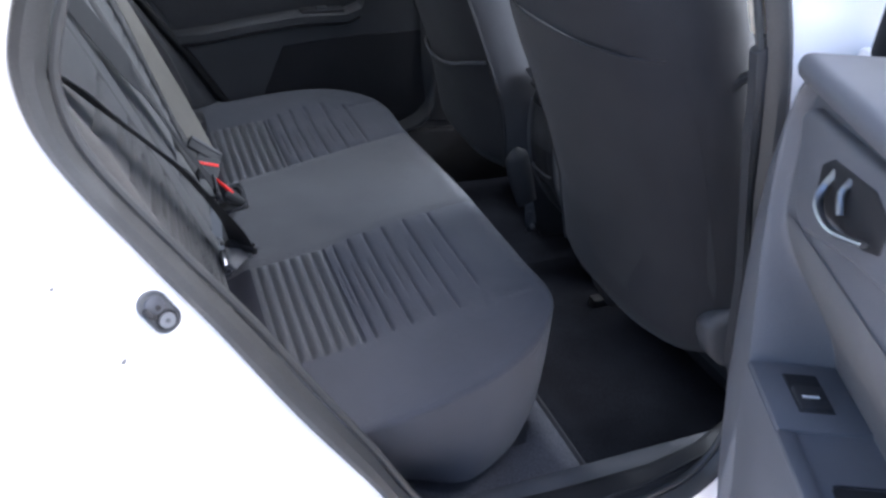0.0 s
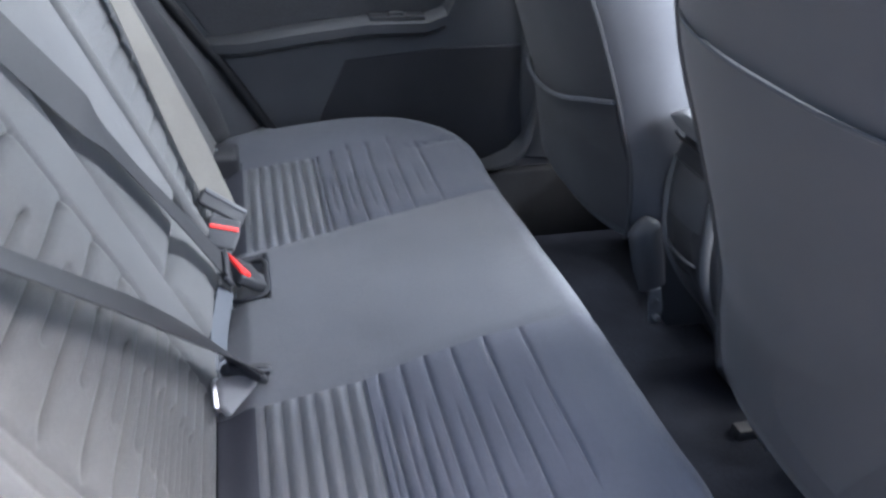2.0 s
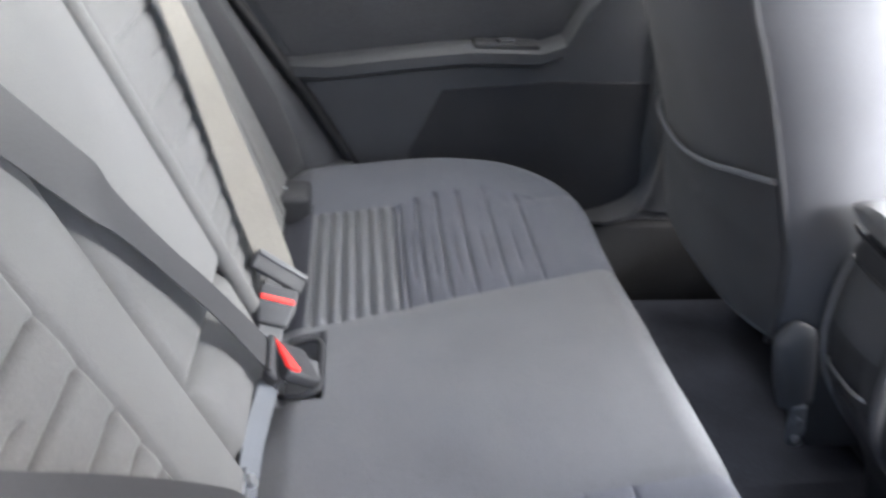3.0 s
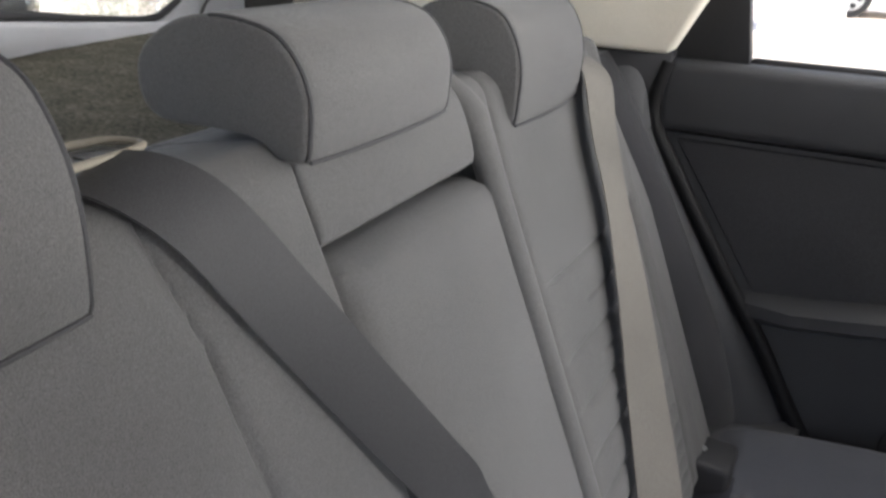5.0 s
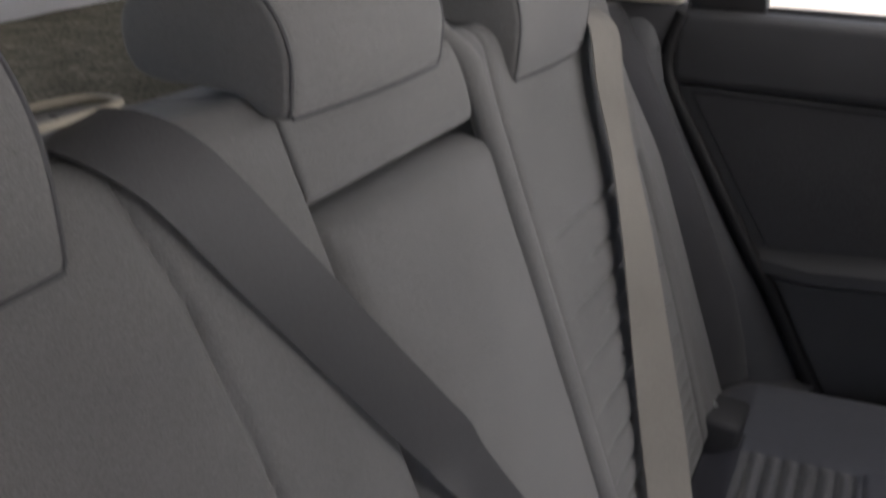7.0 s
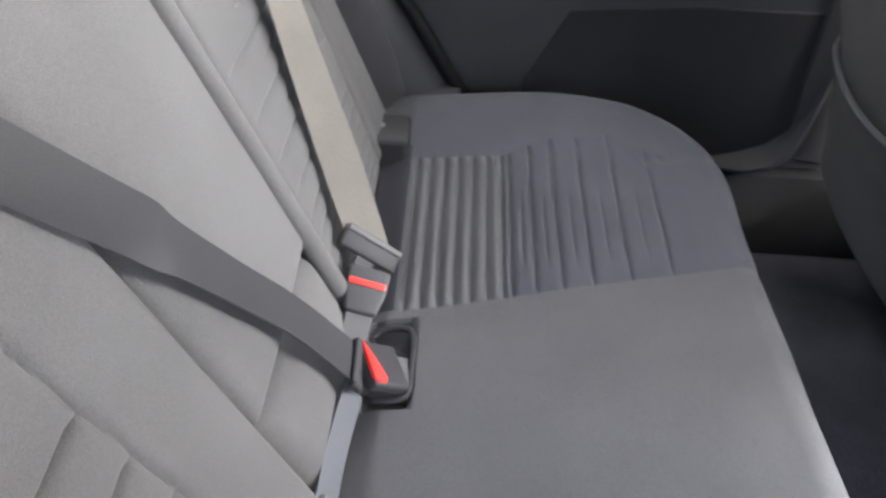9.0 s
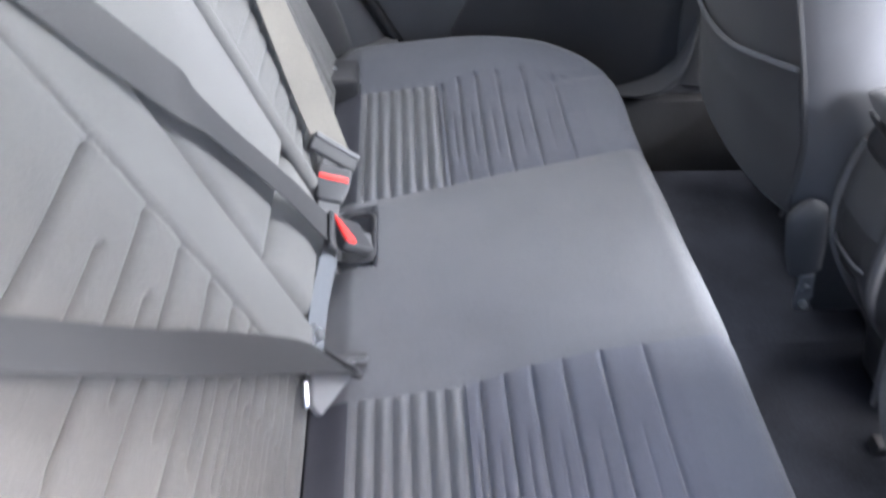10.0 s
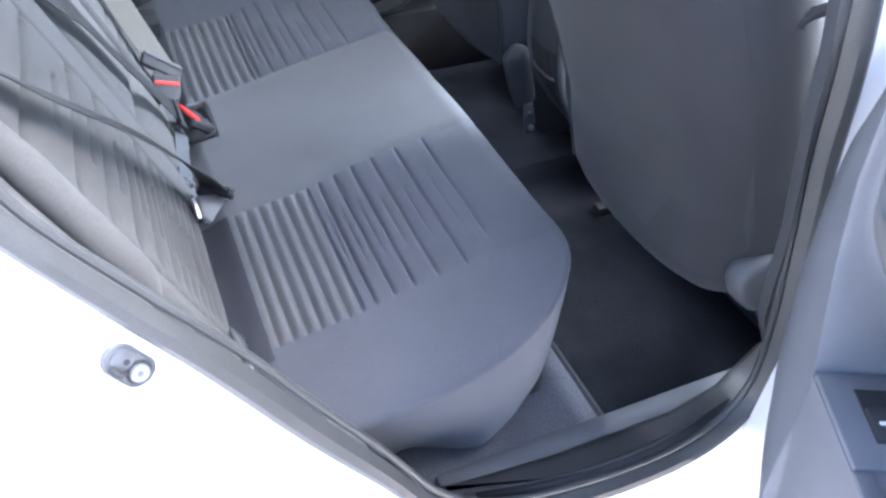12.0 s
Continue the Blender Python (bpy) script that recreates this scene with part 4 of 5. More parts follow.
arm = [(0.020, 0.765), (0.10, 0.775), (0.22, 0.792), (0.34, 0.806), (0.46, 0.806), (0.50, 0.82), (0.53, 0.88), (0.58, 0.93)]
rows = []
for x, z in arm:
    out = 0.036 * smooth(0.0, 0.06, x - 0.01)
    rows.append([Vector((x, 0.684, z + 0.004)), Vector((x, 0.668 - out * 0.8, z + 0.004)), Vector((x, 0.660 - out, z - 0.004)), Vector((x, 0.660 - out, z - 0.022)), Vector((x, 0.668 - out * 0.6, z - 0.036)), Vector((x, 0.69, z - 0.046))])
part("armrest", loft(rows), DOOR_PLASTIC, door_l)
switch = part("switch_panel", rbox(0.345, 0.458, 0.632, 0.672, 0.798, 0.815, 0.004, 2), PLASTIC_DARK, door_l)
part("window_switch", rbox(0.385, 0.415, 0.640, 0.656, 0.812, 0.821, 0.003, 2), DOOR_PLASTIC, switch)
bez = part("handle_bezel", slab([(0.315, 0.668, 0.925), (0.495, 0.668, 0.930), (0.505, 0.668, 0.970), (0.33, 0.668, 0.972)], (0, 0.01, 0), 0.003), PLASTIC_DARK, door_l)
part("pull_handle", tube([(0.350, 0.655, 0.962), (0.370, 0.648, 0.952), (0.420, 0.646, 0.949), (0.462, 0.650, 0.949)], 0.0055, 8, 5), CHROME, bez, "chrome door pull handle")
part("trim_groove", rbox(0.285, 0.50, 0.664, 0.676, 0.908, 0.914, 0.002, 1), PLASTIC_DARK, door_l)
speaker = [(0.300, 0.6765, 0.715), (0.245, 0.6800, 0.590), (0.24, 0.6865, 0.44), (0.95, 0.6865, 0.44), (0.95, 0.6755, 0.74), (0.50, 0.6755, 0.735)]
part("door_pocket", slab(speaker, (0, 0.02, 0), 0.002, 1), CLOTH_DARK, door_l)
part("window_bar", slab([(-0.127, 0.672, 1.088), (-0.019, 0.672, 1.088), (-0.036, 0.655, 1.206), (-0.050, 0.64, 1.33), (-0.010, 0.64, 1.33), (-0.067, 0.655, 1.206)], (0, 0.03, 0), 0.0015), RUBBER, door_l)
part("window_strip", rbox(-0.02, 0.98, 0.684, 0.70, 1.082, 1.094, 0.003, 1), RUBBER, door_l)
part("window_glass", slab([(-0.03, 0.692, 1.088), (0.95, 0.692, 1.088), (0.75, 0.63, 1.40), (0.04, 0.63, 1.40)], (0, 0.004, 0), 0), GLASS, door_l).visible_shadow = False
for k, (a, b) in enumerate(((-0.004, 0.010), (-0.010, 0.016), (-0.009, 0.014), (-0.004, 0.008))):
    part("glass_marking", rbox(a, b, 0.6895, 0.6915, 1.1185 - 0.0042 * k, 1.1200 - 0.0042 * k, 0), MARK_RED, door_l, "faint red printed bar on the glass")
part("outer_panel", rbox(-0.19, 0.97, 0.752, 0.785, 0.34, 1.06, 0.012, 2), PAINT, door_l)

# ---- open door ----
OPEN = Matrix.Translation((0.72, -0.74, 0)) @ Matrix(((-math.cos(radians(65)), -math.sin(radians(65)), 0, 0), (-math.sin(radians(65)), math.cos(radians(65)), 0, 0), (0, 0, 1, 0), (0, 0, 0, 1)))
door_r = holder("rear_door", (0.55, -1.1, 0.4))
tagged(door_r, "rear door standing open, grey trim with chrome handle", "car door", "rear doors")
RIDGE = [(0.38, 0.30), (0.56, 0.245), (0.62, 0.222), (0.786, 0.200), (0.80, 0.197), (0.85, 0.172), (0.906, 0.146), (0.97, 0.124), (1.040, 0.114), (1.068, 0.121), (1.086, 0.134), (1.098, 0.152)]


def open_face(u, z):
    l = table(z, RIDGE) + u
    if u < 0:
        l = table(z, RIDGE) + u * table(z, [(0.38, 0.28), (0.58, 0.34), (0.65, 0.80), (0.72, 1.12), (0.80, 1.28), (0.88, 1.02), (0.95, 0.78), (1.05, 0.36), (1.098, 0.32)])
        d = 0.02 + 0.105 * max(0.0, 1 - abs(u / 0.125) ** 4) ** 0.4 + 0.007 * max(0.0, 1 + u / 0.006)
    else:
        deep = lerp(0.046, 0.116, smooth(0.80, 0.955, z)) if z > 0.80 else lerp(0.136, 0.120, smooth(0.79, 0.60, z))
        d = lerp(0.132, deep, smooth(0.0, 0.008, u))
    return OPEN @ Vector((l, d, z))


ls = [-0.125 * math.cos(math.pi / 2 * k) for k in steps(0, 0.95, 18)] + [-0.006, -0.003, 0.0] + steps(0.001, 0.016, 8) + steps(0.03, 0.72, 14)
zs = steps(0.38, 0.795, 24) + [0.7995, 0.8005] + steps(0.81, 1.04, 20) + steps(1.045, 1.098, 14)
# trim and insert coloured lighter than the closed door's, standing for outside light
part("trim_panel", grid(open_face, ls, zs), DOOR_GREY_LIT, door_r)
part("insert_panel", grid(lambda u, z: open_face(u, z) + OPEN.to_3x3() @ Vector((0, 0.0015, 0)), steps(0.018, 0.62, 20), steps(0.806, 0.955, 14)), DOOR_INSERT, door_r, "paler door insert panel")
part("inner_panel", rbox(-0.03, 0.92, -0.005, 0.019, 0.36, 1.08, 0.004, 1, OPEN), PAINT, door_r)
part("outer_panel", rbox(-0.05, 0.93, -0.05, -0.006, 0.34, 1.08, 0.012, 2, OPEN), PAINT, door_r)
part("ledge", rbox(0.146, 0.90, 0.030, 0.152, 1.094, 1.119, 0.011, 3, OPEN), DOOR_GREY_LIT, door_r)
out_d = OPEN.to_3x3() @ Vector((0, -0.02, 0))
bez = part("handle_bezel", slab([OPEN @ Vector(p) for p in ((0.130, 0.127, 1.052), (0.150, 0.127, 1.066), (0.40, 0.127, 1.076), (0.44, 0.127, 1.02), (0.37, 0.127, 0.998), (0.308, 0.127, 0.990), (0.200, 0.125, 0.962), (0.180, 0.125, 0.968))], out_d, 0.006, 3), DOOR_GREY_LIT, door_r)
# cup isn't hollowed; its dark colour gives the shade inside
part("cup", slab([OPEN @ Vector(p) for p in ((0.208, 0.1285, 1.034), (0.228, 0.1285, 1.048), (0.31, 0.1285, 1.057), (0.345, 0.1285, 1.045), (0.345, 0.1285, 1.018), (0.318, 0.1285, 1.008), (0.238, 0.1285, 1.000), (0.215, 0.1285, 1.008))], out_d * 0.5, 0.003), RUBBER, bez, "flat dark handle cup coloured like a shaded recess")
part("pull_handle", sweep([OPEN @ Vector(p) for p in spline([(0.236, 0.126, 1.040), (0.239, 0.135, 1.023), (0.256, 0.141, 1.013), (0.293, 0.143, 1.011), (0.335, 0.136, 1.022)], 6)], disc(0.0042, 8, 0.7), (0, 0, 1)), HANDLE, bez, "chrome door pull handle")
part("lock_lever", tube([OPEN @ Vector(p) for p in ((0.268, 0.127, 1.046), (0.272, 0.134, 1.034), (0.281, 0.134, 1.020))], 0.0035, 8, 4), HANDLE, bez)
part("shelf_panel", rbox(0.203, 0.304, 0.042, 0.135, 0.794, 0.8045, 0.003, 2, OPEN), DOOR_GREY_LIT, door_r)
sw = part("switch_panel", rbox(0.221, 0.279, 0.072, 0.107, 0.800, 0.8055, 0.001, 1, OPEN), RUBBER, door_r, "black switch recess")
rocker = part("window_switch", rbox(0.243, 0.277, 0.074, 0.105, 0.802, 0.8095, 0.0025, 2, OPEN), PLASTIC_DARK, sw)
part("marking", rbox(0.259, 0.263, 0.083, 0.100, 0.8092, 0.8100, 0.0003, 1, OPEN), WHITE_MARK, rocker, "small white symbol bar")
# dark patch on the surface in place of a shaded hollow
part("pull_pocket", rbox(0.368, 0.50, 0.050, 0.108, 0.796, 0.8022, 0.006, 2, OPEN), RUBBER, door_r, "flat dark patch for the shaded pull recess")
part("grip_edge", rbox(0.304, 0.60, 0.118, 0.137, 0.794, 0.8030, 0.004, 2, OPEN), DOOR_GREY_LIT, door_r)
part("window_frame", join(rbox(0.085, 0.118, 0.030, 0.062, 1.10, 1.45, 0.006, 2, OPEN), rbox(0.09, 0.90, 0.030, 0.060, 1.43, 1.47, 0.006, 2, OPEN)), PLASTIC_DARK, door_r)
part("window_glass", rbox(0.11, 0.90, 0.040, 0.044, 1.09, 1.44, 0, 1, OPEN), GLASS, door_r).visible_shadow = False
part("door_gasket", tube([OPEN @ Vector(p) for p in ((0.115, 0.022, 0.38), (0.10, 0.022, 0.62), (0.045, 0.022, 0.80), (-0.020, 0.022, 0.93), (-0.030, 0.022, 1.06))], 0.012, 8, 5), RUBBER, door_r)

# ---- body shell ----
shell = holder("car_body", (0, 0, 0))
tagged(shell, "white hatchback body with open rear doorway", "car")
OPENING = spline([(0.08, -0.585, 1.42), (-0.025, -0.62, 1.31), (-0.090, -0.650, 1.21), (-0.122, -0.664, 1.138), (-0.131, -0.667, 1.085), (-0.116, -0.668, 1.022), (-0.059, -0.670, 0.92), (0.001, -0.672, 0.82),
                  (0.070, -0.68, 0.70), (0.143, -0.69, 0.585), (0.216, -0.70, 0.47), (0.31, -0.705, 0.400), (0.45, -0.71, 0.372), (0.60, -0.71, 0.372),
                  (0.70, -0.70, 0.405), (0.738, -0.69, 0.50), (0.712, -0.675, 0.73), (0.685, -0.670, 0.87), (0.662, -0.668, 1.00), (0.640, -0.655, 1.11), (0.60, -0.62, 1.25), (0.53, -0.58, 1.42)], 6)


def ring_out(p, grow, dy):
    q = Vector((p.x - 0.33, 0, p.z - 0.86)).normalized()
    return p + q * grow + Vector((0, dy, 0))


part("door_seal", loft([[ring_out(p, g, d) for g, d in ((-0.018, 0.006), (-0.010, -0.008), (0.000, -0.012), (0.008, -0.008), (0.012, 0.004), (0.004, 0.014), (-0.010, 0.014))] for p in OPENING]), SEAL_RUBBER_LIT, shell, "dark ribbed rubber door seal")
part("seal_lip", sweep([ring_out(p, -0.024, 0.010) for p in OPENING], disc(0.005, 8), (0, 1, 0)), SEAL_RUBBER_LIT, shell)
rows = [[ring_out(p, g, d) for p in OPENING[14:]] for g, d in ((0.004, 0.0), (0.014, -0.003), (0.04, -0.008), (0.080, -0.022), (0.105, -0.050), (0.118, -0.085), (0.15, -0.10), (0.40, -0.115), (0.9, -0.10))]
for r in rows[-2:]:
    for q in r:
        q.z = min(q.z, 1.24)
part("side_panel", loft(rows, closed=False, caps=False), PAINT, shell, "glossy white painted door jamb and wing")
part("outer_pillar", slab([(-0.16, -0.745, 1.09), (-0.46, -0.745, 1.09), (-0.36, -0.66, 1.44), (0.0, -0.66, 1.44)], (0, 0.03, 0), 0.008), PAINT, shell)
part("sill_trim", slab([(0.235, -0.622, 0.398), (0.30, -0.630, 0.398), (0.44, -0.640, 0.398), (0.62, -0.640, 0.398), (0.72, -0.625, 0.398), (0.86, -0.575, 0.398), (0.90, -0.63, 0.398), (0.72, -0.690, 0.398), (0.58, -0.702, 0.398), (0.42, -0.700, 0.398), (0.30, -0.665, 0.398), (0.24, -0.645, 0.398)], (0, 0, -0.13), 0.016, 4), RUBBER, shell, "black plastic sill cover")
part("sill_kick", slab([(0.545, -0.60, 0.30), (0.565, -0.60, 0.300), (0.565, 0.60, 0.300), (0.545, 0.60, 0.300)], (0, 0, -0.05), 0.006), PLASTIC_DARK, shell)
part("scuff_ridge", tube([(0.28, -0.655, 0.400), (0.42, -0.682, 0.400), (0.58, -0.684, 0.400), (0.72, -0.660, 0.398)], 0.003, 8, 6), PLASTIC_DARK, shell)
part("sill_clip", rbox(0.272, 0.288, -0.672, -0.655, 0.398, 0.404, 0.002, 1), PLASTIC_DARK, shell)
part("floor_side", rbox(0.25, 1.2, -0.640, -0.600, 0.25, 0.385, 0.012, 2), PLASTIC, shell)


def pillar_b(u, v):
    z = lerp(0.40, 1.42, u)
    x0 = table(z, [(0.40, 0.80), (0.60, 0.700), (0.75, 0.680), (0.97, 0.630), (1.072, 0.618), (1.08, 0.652), (1.42, 0.575)])
    return Vector((x0 + 0.05 * v, table(z, [(0.4, -0.64), (1.0, -0.632), (1.42, -0.57)]) - 0.02 * (1 - v) ** 3, z))


part("pillar_trim", grid(pillar_b, steps(0, 1, 60), steps(0, 1, 8), back=(0, -0.014, 0)), DOOR_PLASTIC, shell, "grey plastic middle pillar trim")
part("upper_pillar_trim", slab([(0.628, -0.626, 1.079), (0.664, -0.626, 1.079), (0.58, -0.582, 1.42), (0.516, -0.582, 1.42)], (0, -0.012, 0), 0.004), TRIM_BEIGE, shell, "pale beige upper pillar trim")
part("far_sill", rbox(-0.3, 1.9, 0.66, 0.75, 0.20, 0.44, 0.012, 2), shader("black_sill_carpet", (0.014, 0.014, 0.015), 1.0, grain=0.3, grain_scale=350, stain=0.2, bump=0.8, spec=0.05), shell)
foot = []
for x, z, out, w in ((0.575, 0.452, 0.010, 0.006), (0.60, 0.456, 0.030, 0.010), (0.635, 0.462, 0.044, 0.014), (0.675, 0.474, 0.044, 0.020), (0.705, 0.496, 0.034, 0.030), (0.722, 0.540, 0.020, 0.05), (0.730, 0.62, 0.012, 0.06)):
    foot.append([Vector((x + a * 0.012, 0.678 - out * b, z + c * w)) for a, b, c in ((0, 0.0, -0.6), (0.2, 0.8, -0.5), (0.3, 1.0, -0.1), (0, 0.95, 0.25), (-0.3, 0.6, 0.7), (-0.3, 0.0, 1.0))])
part("pillar_foot", loft(foot), DOOR_PLASTIC, shell, "flared grey plastic foot of the pillar trim")
part("far_pillar_trim", slab([(0.715, 0.672, 0.47), (0.80, 0.672, 0.46), (0.78, 0.664, 1.06), (0.66, 0.664, 1.06), (0.690, 0.670, 0.62)], (0, 0.012, 0), 0.006), DOOR_PLASTIC, shell, "dark plastic far middle pillar trim")
part("near_sill", rbox(0.80, 1.9, -0.72, -0.64, 0.20, 0.40, 0.012, 2), PLASTIC_DARK, shell)
part("roof_lining", rbox(-0.9, 1.5, -0.60, 0.62, 1.425, 1.445, 0.004), TRIM_LIGHT, shell)
part("roof", rbox(-0.95, 1.55, -0.64, 0.66, 1.447, 1.475, 0.010, 2), PAINT, shell)
part("roof_rail", rbox(-0.30, 1.5, 0.605, 0.66, 1.37, 1.43, 0.012, 2), TRIM_LIGHT, shell)
cp = [(-0.44, 1.10), (-0.112, 1.099), (-0.056, 1.208), (0.050, 1.40), (-0.06, 1.42), (-0.165, 1.215), (-0.174, 1.19), (-0.183, 1.169), (-0.198, 1.163), (-0.218, 1.163), (-0.240, 1.170), (-0.277, 1.198), (-0.38, 1.30), (-0.38, 1.42), (-0.44, 1.42)]
part("pillar", slab([(x, 0.600 + 0.02 * (1.42 - z), z) for x, z in cp], (0, 0.045, 0), 0.008, 3), TRIM_BEIGE, shell, "pale beige rear pillar trim")
qw = [(-0.165, 1.215), (-0.174, 1.19), (-0.183, 1.169), (-0.198, 1.163), (-0.218, 1.163), (-0.240, 1.170), (-0.277, 1.198), (-0.38, 1.30)]
part("window_gasket", tube([(x, 0.655, z + 0.004) for x, z in qw], 0.006, 8, 4), RUBBER, shell)
part("quarter_glass", slab([(-0.44, 0.665, 1.14), (-0.12, 0.665, 1.14), (-0.02, 0.64, 1.42), (-0.44, 0.64, 1.42)], (0, 0.004, 0), 0), GLASS, shell).visible_shadow = False
part("side_trim", slab([(-0.43, 0.606, 1.02), (-0.43, 0.606, 1.42), (-0.80, 0.780, 1.42), (-0.80, 0.700, 1.02)], (0, 0.04, 0), 0.006), TRIM_LIGHT, shell)
part("pillar_base", slab([(-0.44, 0.602, 0.98), (-0.235, 0.590, 1.098), (-0.112, 0.652, 1.097), (-0.135, 0.664, 1.00), (-0.20, 0.63, 0.95)], (0, 0.03, 0), 0.003), PLASTIC_DARK, shell)
part("door_seal", sweep(spline([(0.30, 0.666, 0.476), (0.215, 0.664, 0.508), (0.150, 0.660, 0.565), (0.062, 0.658, 0.708), (0.010, 0.657, 0.783), (-0.079, 0.656, 0.920), (-0.126, 0.656, 0.995), (-0.130, 0.656, 1.04), (-0.120, 0.656, 1.085)], 6), disc(0.011, 10), (0, 1, 0)), shader("black_seal", (0.008, 0.008, 0.009), 0.6, grain=0.1, stain=0.1, spec=0.25), shell, "black door seal on the far side")
part("seal_lip", sweep(spline([(0.118, 0.658, 0.555), (0.035, 0.656, 0.70), (-0.018, 0.655, 0.775), (-0.106, 0.654, 0.912), (-0.150, 0.654, 0.99), (-0.152, 0.654, 1.04), (-0.14, 0.654, 1.085)], 6), disc(0.004, 8), (0, 1, 0)), PLASTIC, shell)
part("side_panel", slab([(0.98, 0.745, 0.30), (1.9, 0.745, 0.30), (1.9, 0.745, 1.0), (0.98, 0.745, 1.06)], (0, 0.04, 0), 0.004), PAINT, shell)

# outer body
part("side_panel", slab([(-0.90, 0.745, 0.30), (-0.19, 0.745, 0.30), (-0.19, 0.745, 1.06), (-0.90, 0.735, 1.09)], (0, 0.035, 0), 0.004), PAINT, shell)
nose = []
for x, w, top in ((1.86, 0.775, 1.00), (2.05, 0.775, 0.97), (2.30, 0.76, 0.91), (2.52, 0.72, 0.83), (2.68, 0.64, 0.72), (2.74, 0.54, 0.60)):
    nose.append([Vector((x, y, z)) for y, z in ((-w, 0.30), (-w, top - 0.16), (-w * 0.93, top - 0.05), (-w * 0.6, top), (0, top + 0.012), (w * 0.6, top), (w * 0.93, top - 0.05), (w, top - 0.16), (w, 0.30), (0, 0.26))])
part("bonnet", loft(nose), PAINT, shell)
part("windscreen", slab([(1.92, -0.66, 1.00), (1.92, 0.66, 1.00), (1.52, 0.56, 1.455), (1.52, -0.56, 1.455)], (0.004, 0, 0.003), 0), GLASS, shell).visible_shadow = False
part("bumper", rbox(-1.02, -0.93, -0.70, 0.70, 0.28, 0.62, 0.03, 3), PAINT, shell)
part("underbody", rbox(-0.92, 2.60, -0.60, 0.60, 0.165, 0.198, 0.01, 1), PLASTIC_DARK, shell)
for x in (-0.46, 2.10):
    for s in (-1, 1):
        c = Vector((x, s * 0.645, 0.305))
        wheel = part("wheel", sweep([c + Vector((0, k, 0)) for k in (-0.095, -0.085, 0.085, 0.095)], disc(0.305, 28), (0, 0, 1)), RUBBER, shell)
        part("rim", sweep([c + Vector((0, k, 0)) for k in (-0.10, 0.10)], disc(0.20, 20), (0, 0, 1)), STEEL, wheel)

# tail of the car
def shelf_sheet(u, v):
    x, y = lerp(-0.30, -0.815, u), lerp(-0.56, 0.62, v)
    z = 1.05 + lerp(0.035, 0.10, smooth(-0.3, 0.5, y)) * max(0, -0.42 - x) + 0.002 * noise.noise(Vector((x * 20, y * 20, 0)))
    return Vector((x, y, z))


shelf = holder("parcel_shelf", (-0.55, 0, 1.03))
tagged(shelf, "speckled grey felt parcel shelf behind the seats", "shelf")
part("board", grid(shelf_sheet, steps(0, 1, 20), steps(0, 1, 30), back=(0, 0, -0.02)), SHELF, shelf)
part("edge_binding", tube([shelf_sheet(1, v) for v in steps(0.02, 0.98, 20)], 0.004, 8, 0), PLASTIC_DARK, shelf, "dark edge binding")
tail = holder("tailgate", (-0.85, 0, 1.0))
tagged(tail, "closed tailgate with grey trim, window and wiper", "car door")
TRIM_TOP = [(-0.62, 1.125), (-0.45, 1.130), (0.14, 1.124), (0.30, 1.110), (0.42, 1.100), (0.62, 1.092)]
part("lower_trim", slab([(-0.805, y, table(y, TRIM_TOP)) for y in steps(-0.62, 0.62, 30)] + [(-0.805, 0.62, 0.95), (-0.805, -0.62, 0.95)], (-0.09, 0, 0), 0.008, 3), shader("tailgate_trim", (0.42, 0.43, 0.46), 0.6, grain=0.06, grain_scale=800, bump=0.2), tail)
rim_pts = spline([(-0.82, -0.45, 1.132), (-0.82, 0.14, 1.127), (-0.82, 0.30, 1.113), (-0.82, 0.405, 1.104), (-0.822, 0.452, 1.116), (-0.83, 0.527, 1.158), (-0.835, 0.550, 1.19), (-0.85, 0.58, 1.30), (-0.86, 0.585, 1.41)], 6)
part("window_gasket", sweep(rim_pts, disc(0.006, 8), (1, 0, 0)), RUBBER, tail)
part("side_frame", slab([(-0.812, 0.40, 1.090), (-0.812, 0.455, 1.114), (-0.815, 0.53, 1.155), (-0.82, 0.555, 1.19), (-0.84, 0.586, 1.30), (-0.85, 0.59, 1.42), (-0.85, 0.66, 1.42), (-0.81, 0.632, 1.10), (-0.81, 0.60, 1.00), (-0.812, 0.40, 1.00)], (-0.03, 0, 0), 0.005), shader("tailgate_pillar_trim", (0.28, 0.29, 0.31), 0.6, grain=0.06, grain_scale=800, bump=0.2), tail)
part("frame_seal", slab([(-0.803, 0.598, 0.98), (-0.803, 0.606, 1.10), (-0.810, 0.625, 1.20), (-0.83, 0.66, 1.42), (-0.83, 0.81, 1.42), (-0.81, 0.76, 1.20), (-0.803, 0.72, 0.98)], (-0.03, 0, 0), 0.006), RUBBER, tail)
part("window_glass", slab([(-0.845, -0.60, 1.09), (-0.845, 0.60, 1.09), (-0.87, 0.60, 1.42), (-0.87, -0.60, 1.42)], (-0.004, 0, 0), 0), WET_GLASS, tail).visible_shadow = False
part("outer_panel", rbox(-0.95, -0.905, -0.66, 0.66, 0.40, 1.08, 0.012, 2), PAINT, tail)
wiper = part("wiper", sweep([Vector(p) for p in ((-0.90, -0.35, 1.195), (-0.90, 0.0, 1.160), (-0.90, 0.17, 1.152), (-0.90, 0.255, 1.134), (-0.90, 0.284, 1.124))], [(-0.006, -0.012), (0.006, -0.012), (0.004, 0.012), (-0.004, 0.012)], (0, 0, 1)), PLASTIC_DARK, tail, "black rear wiper on the glass")
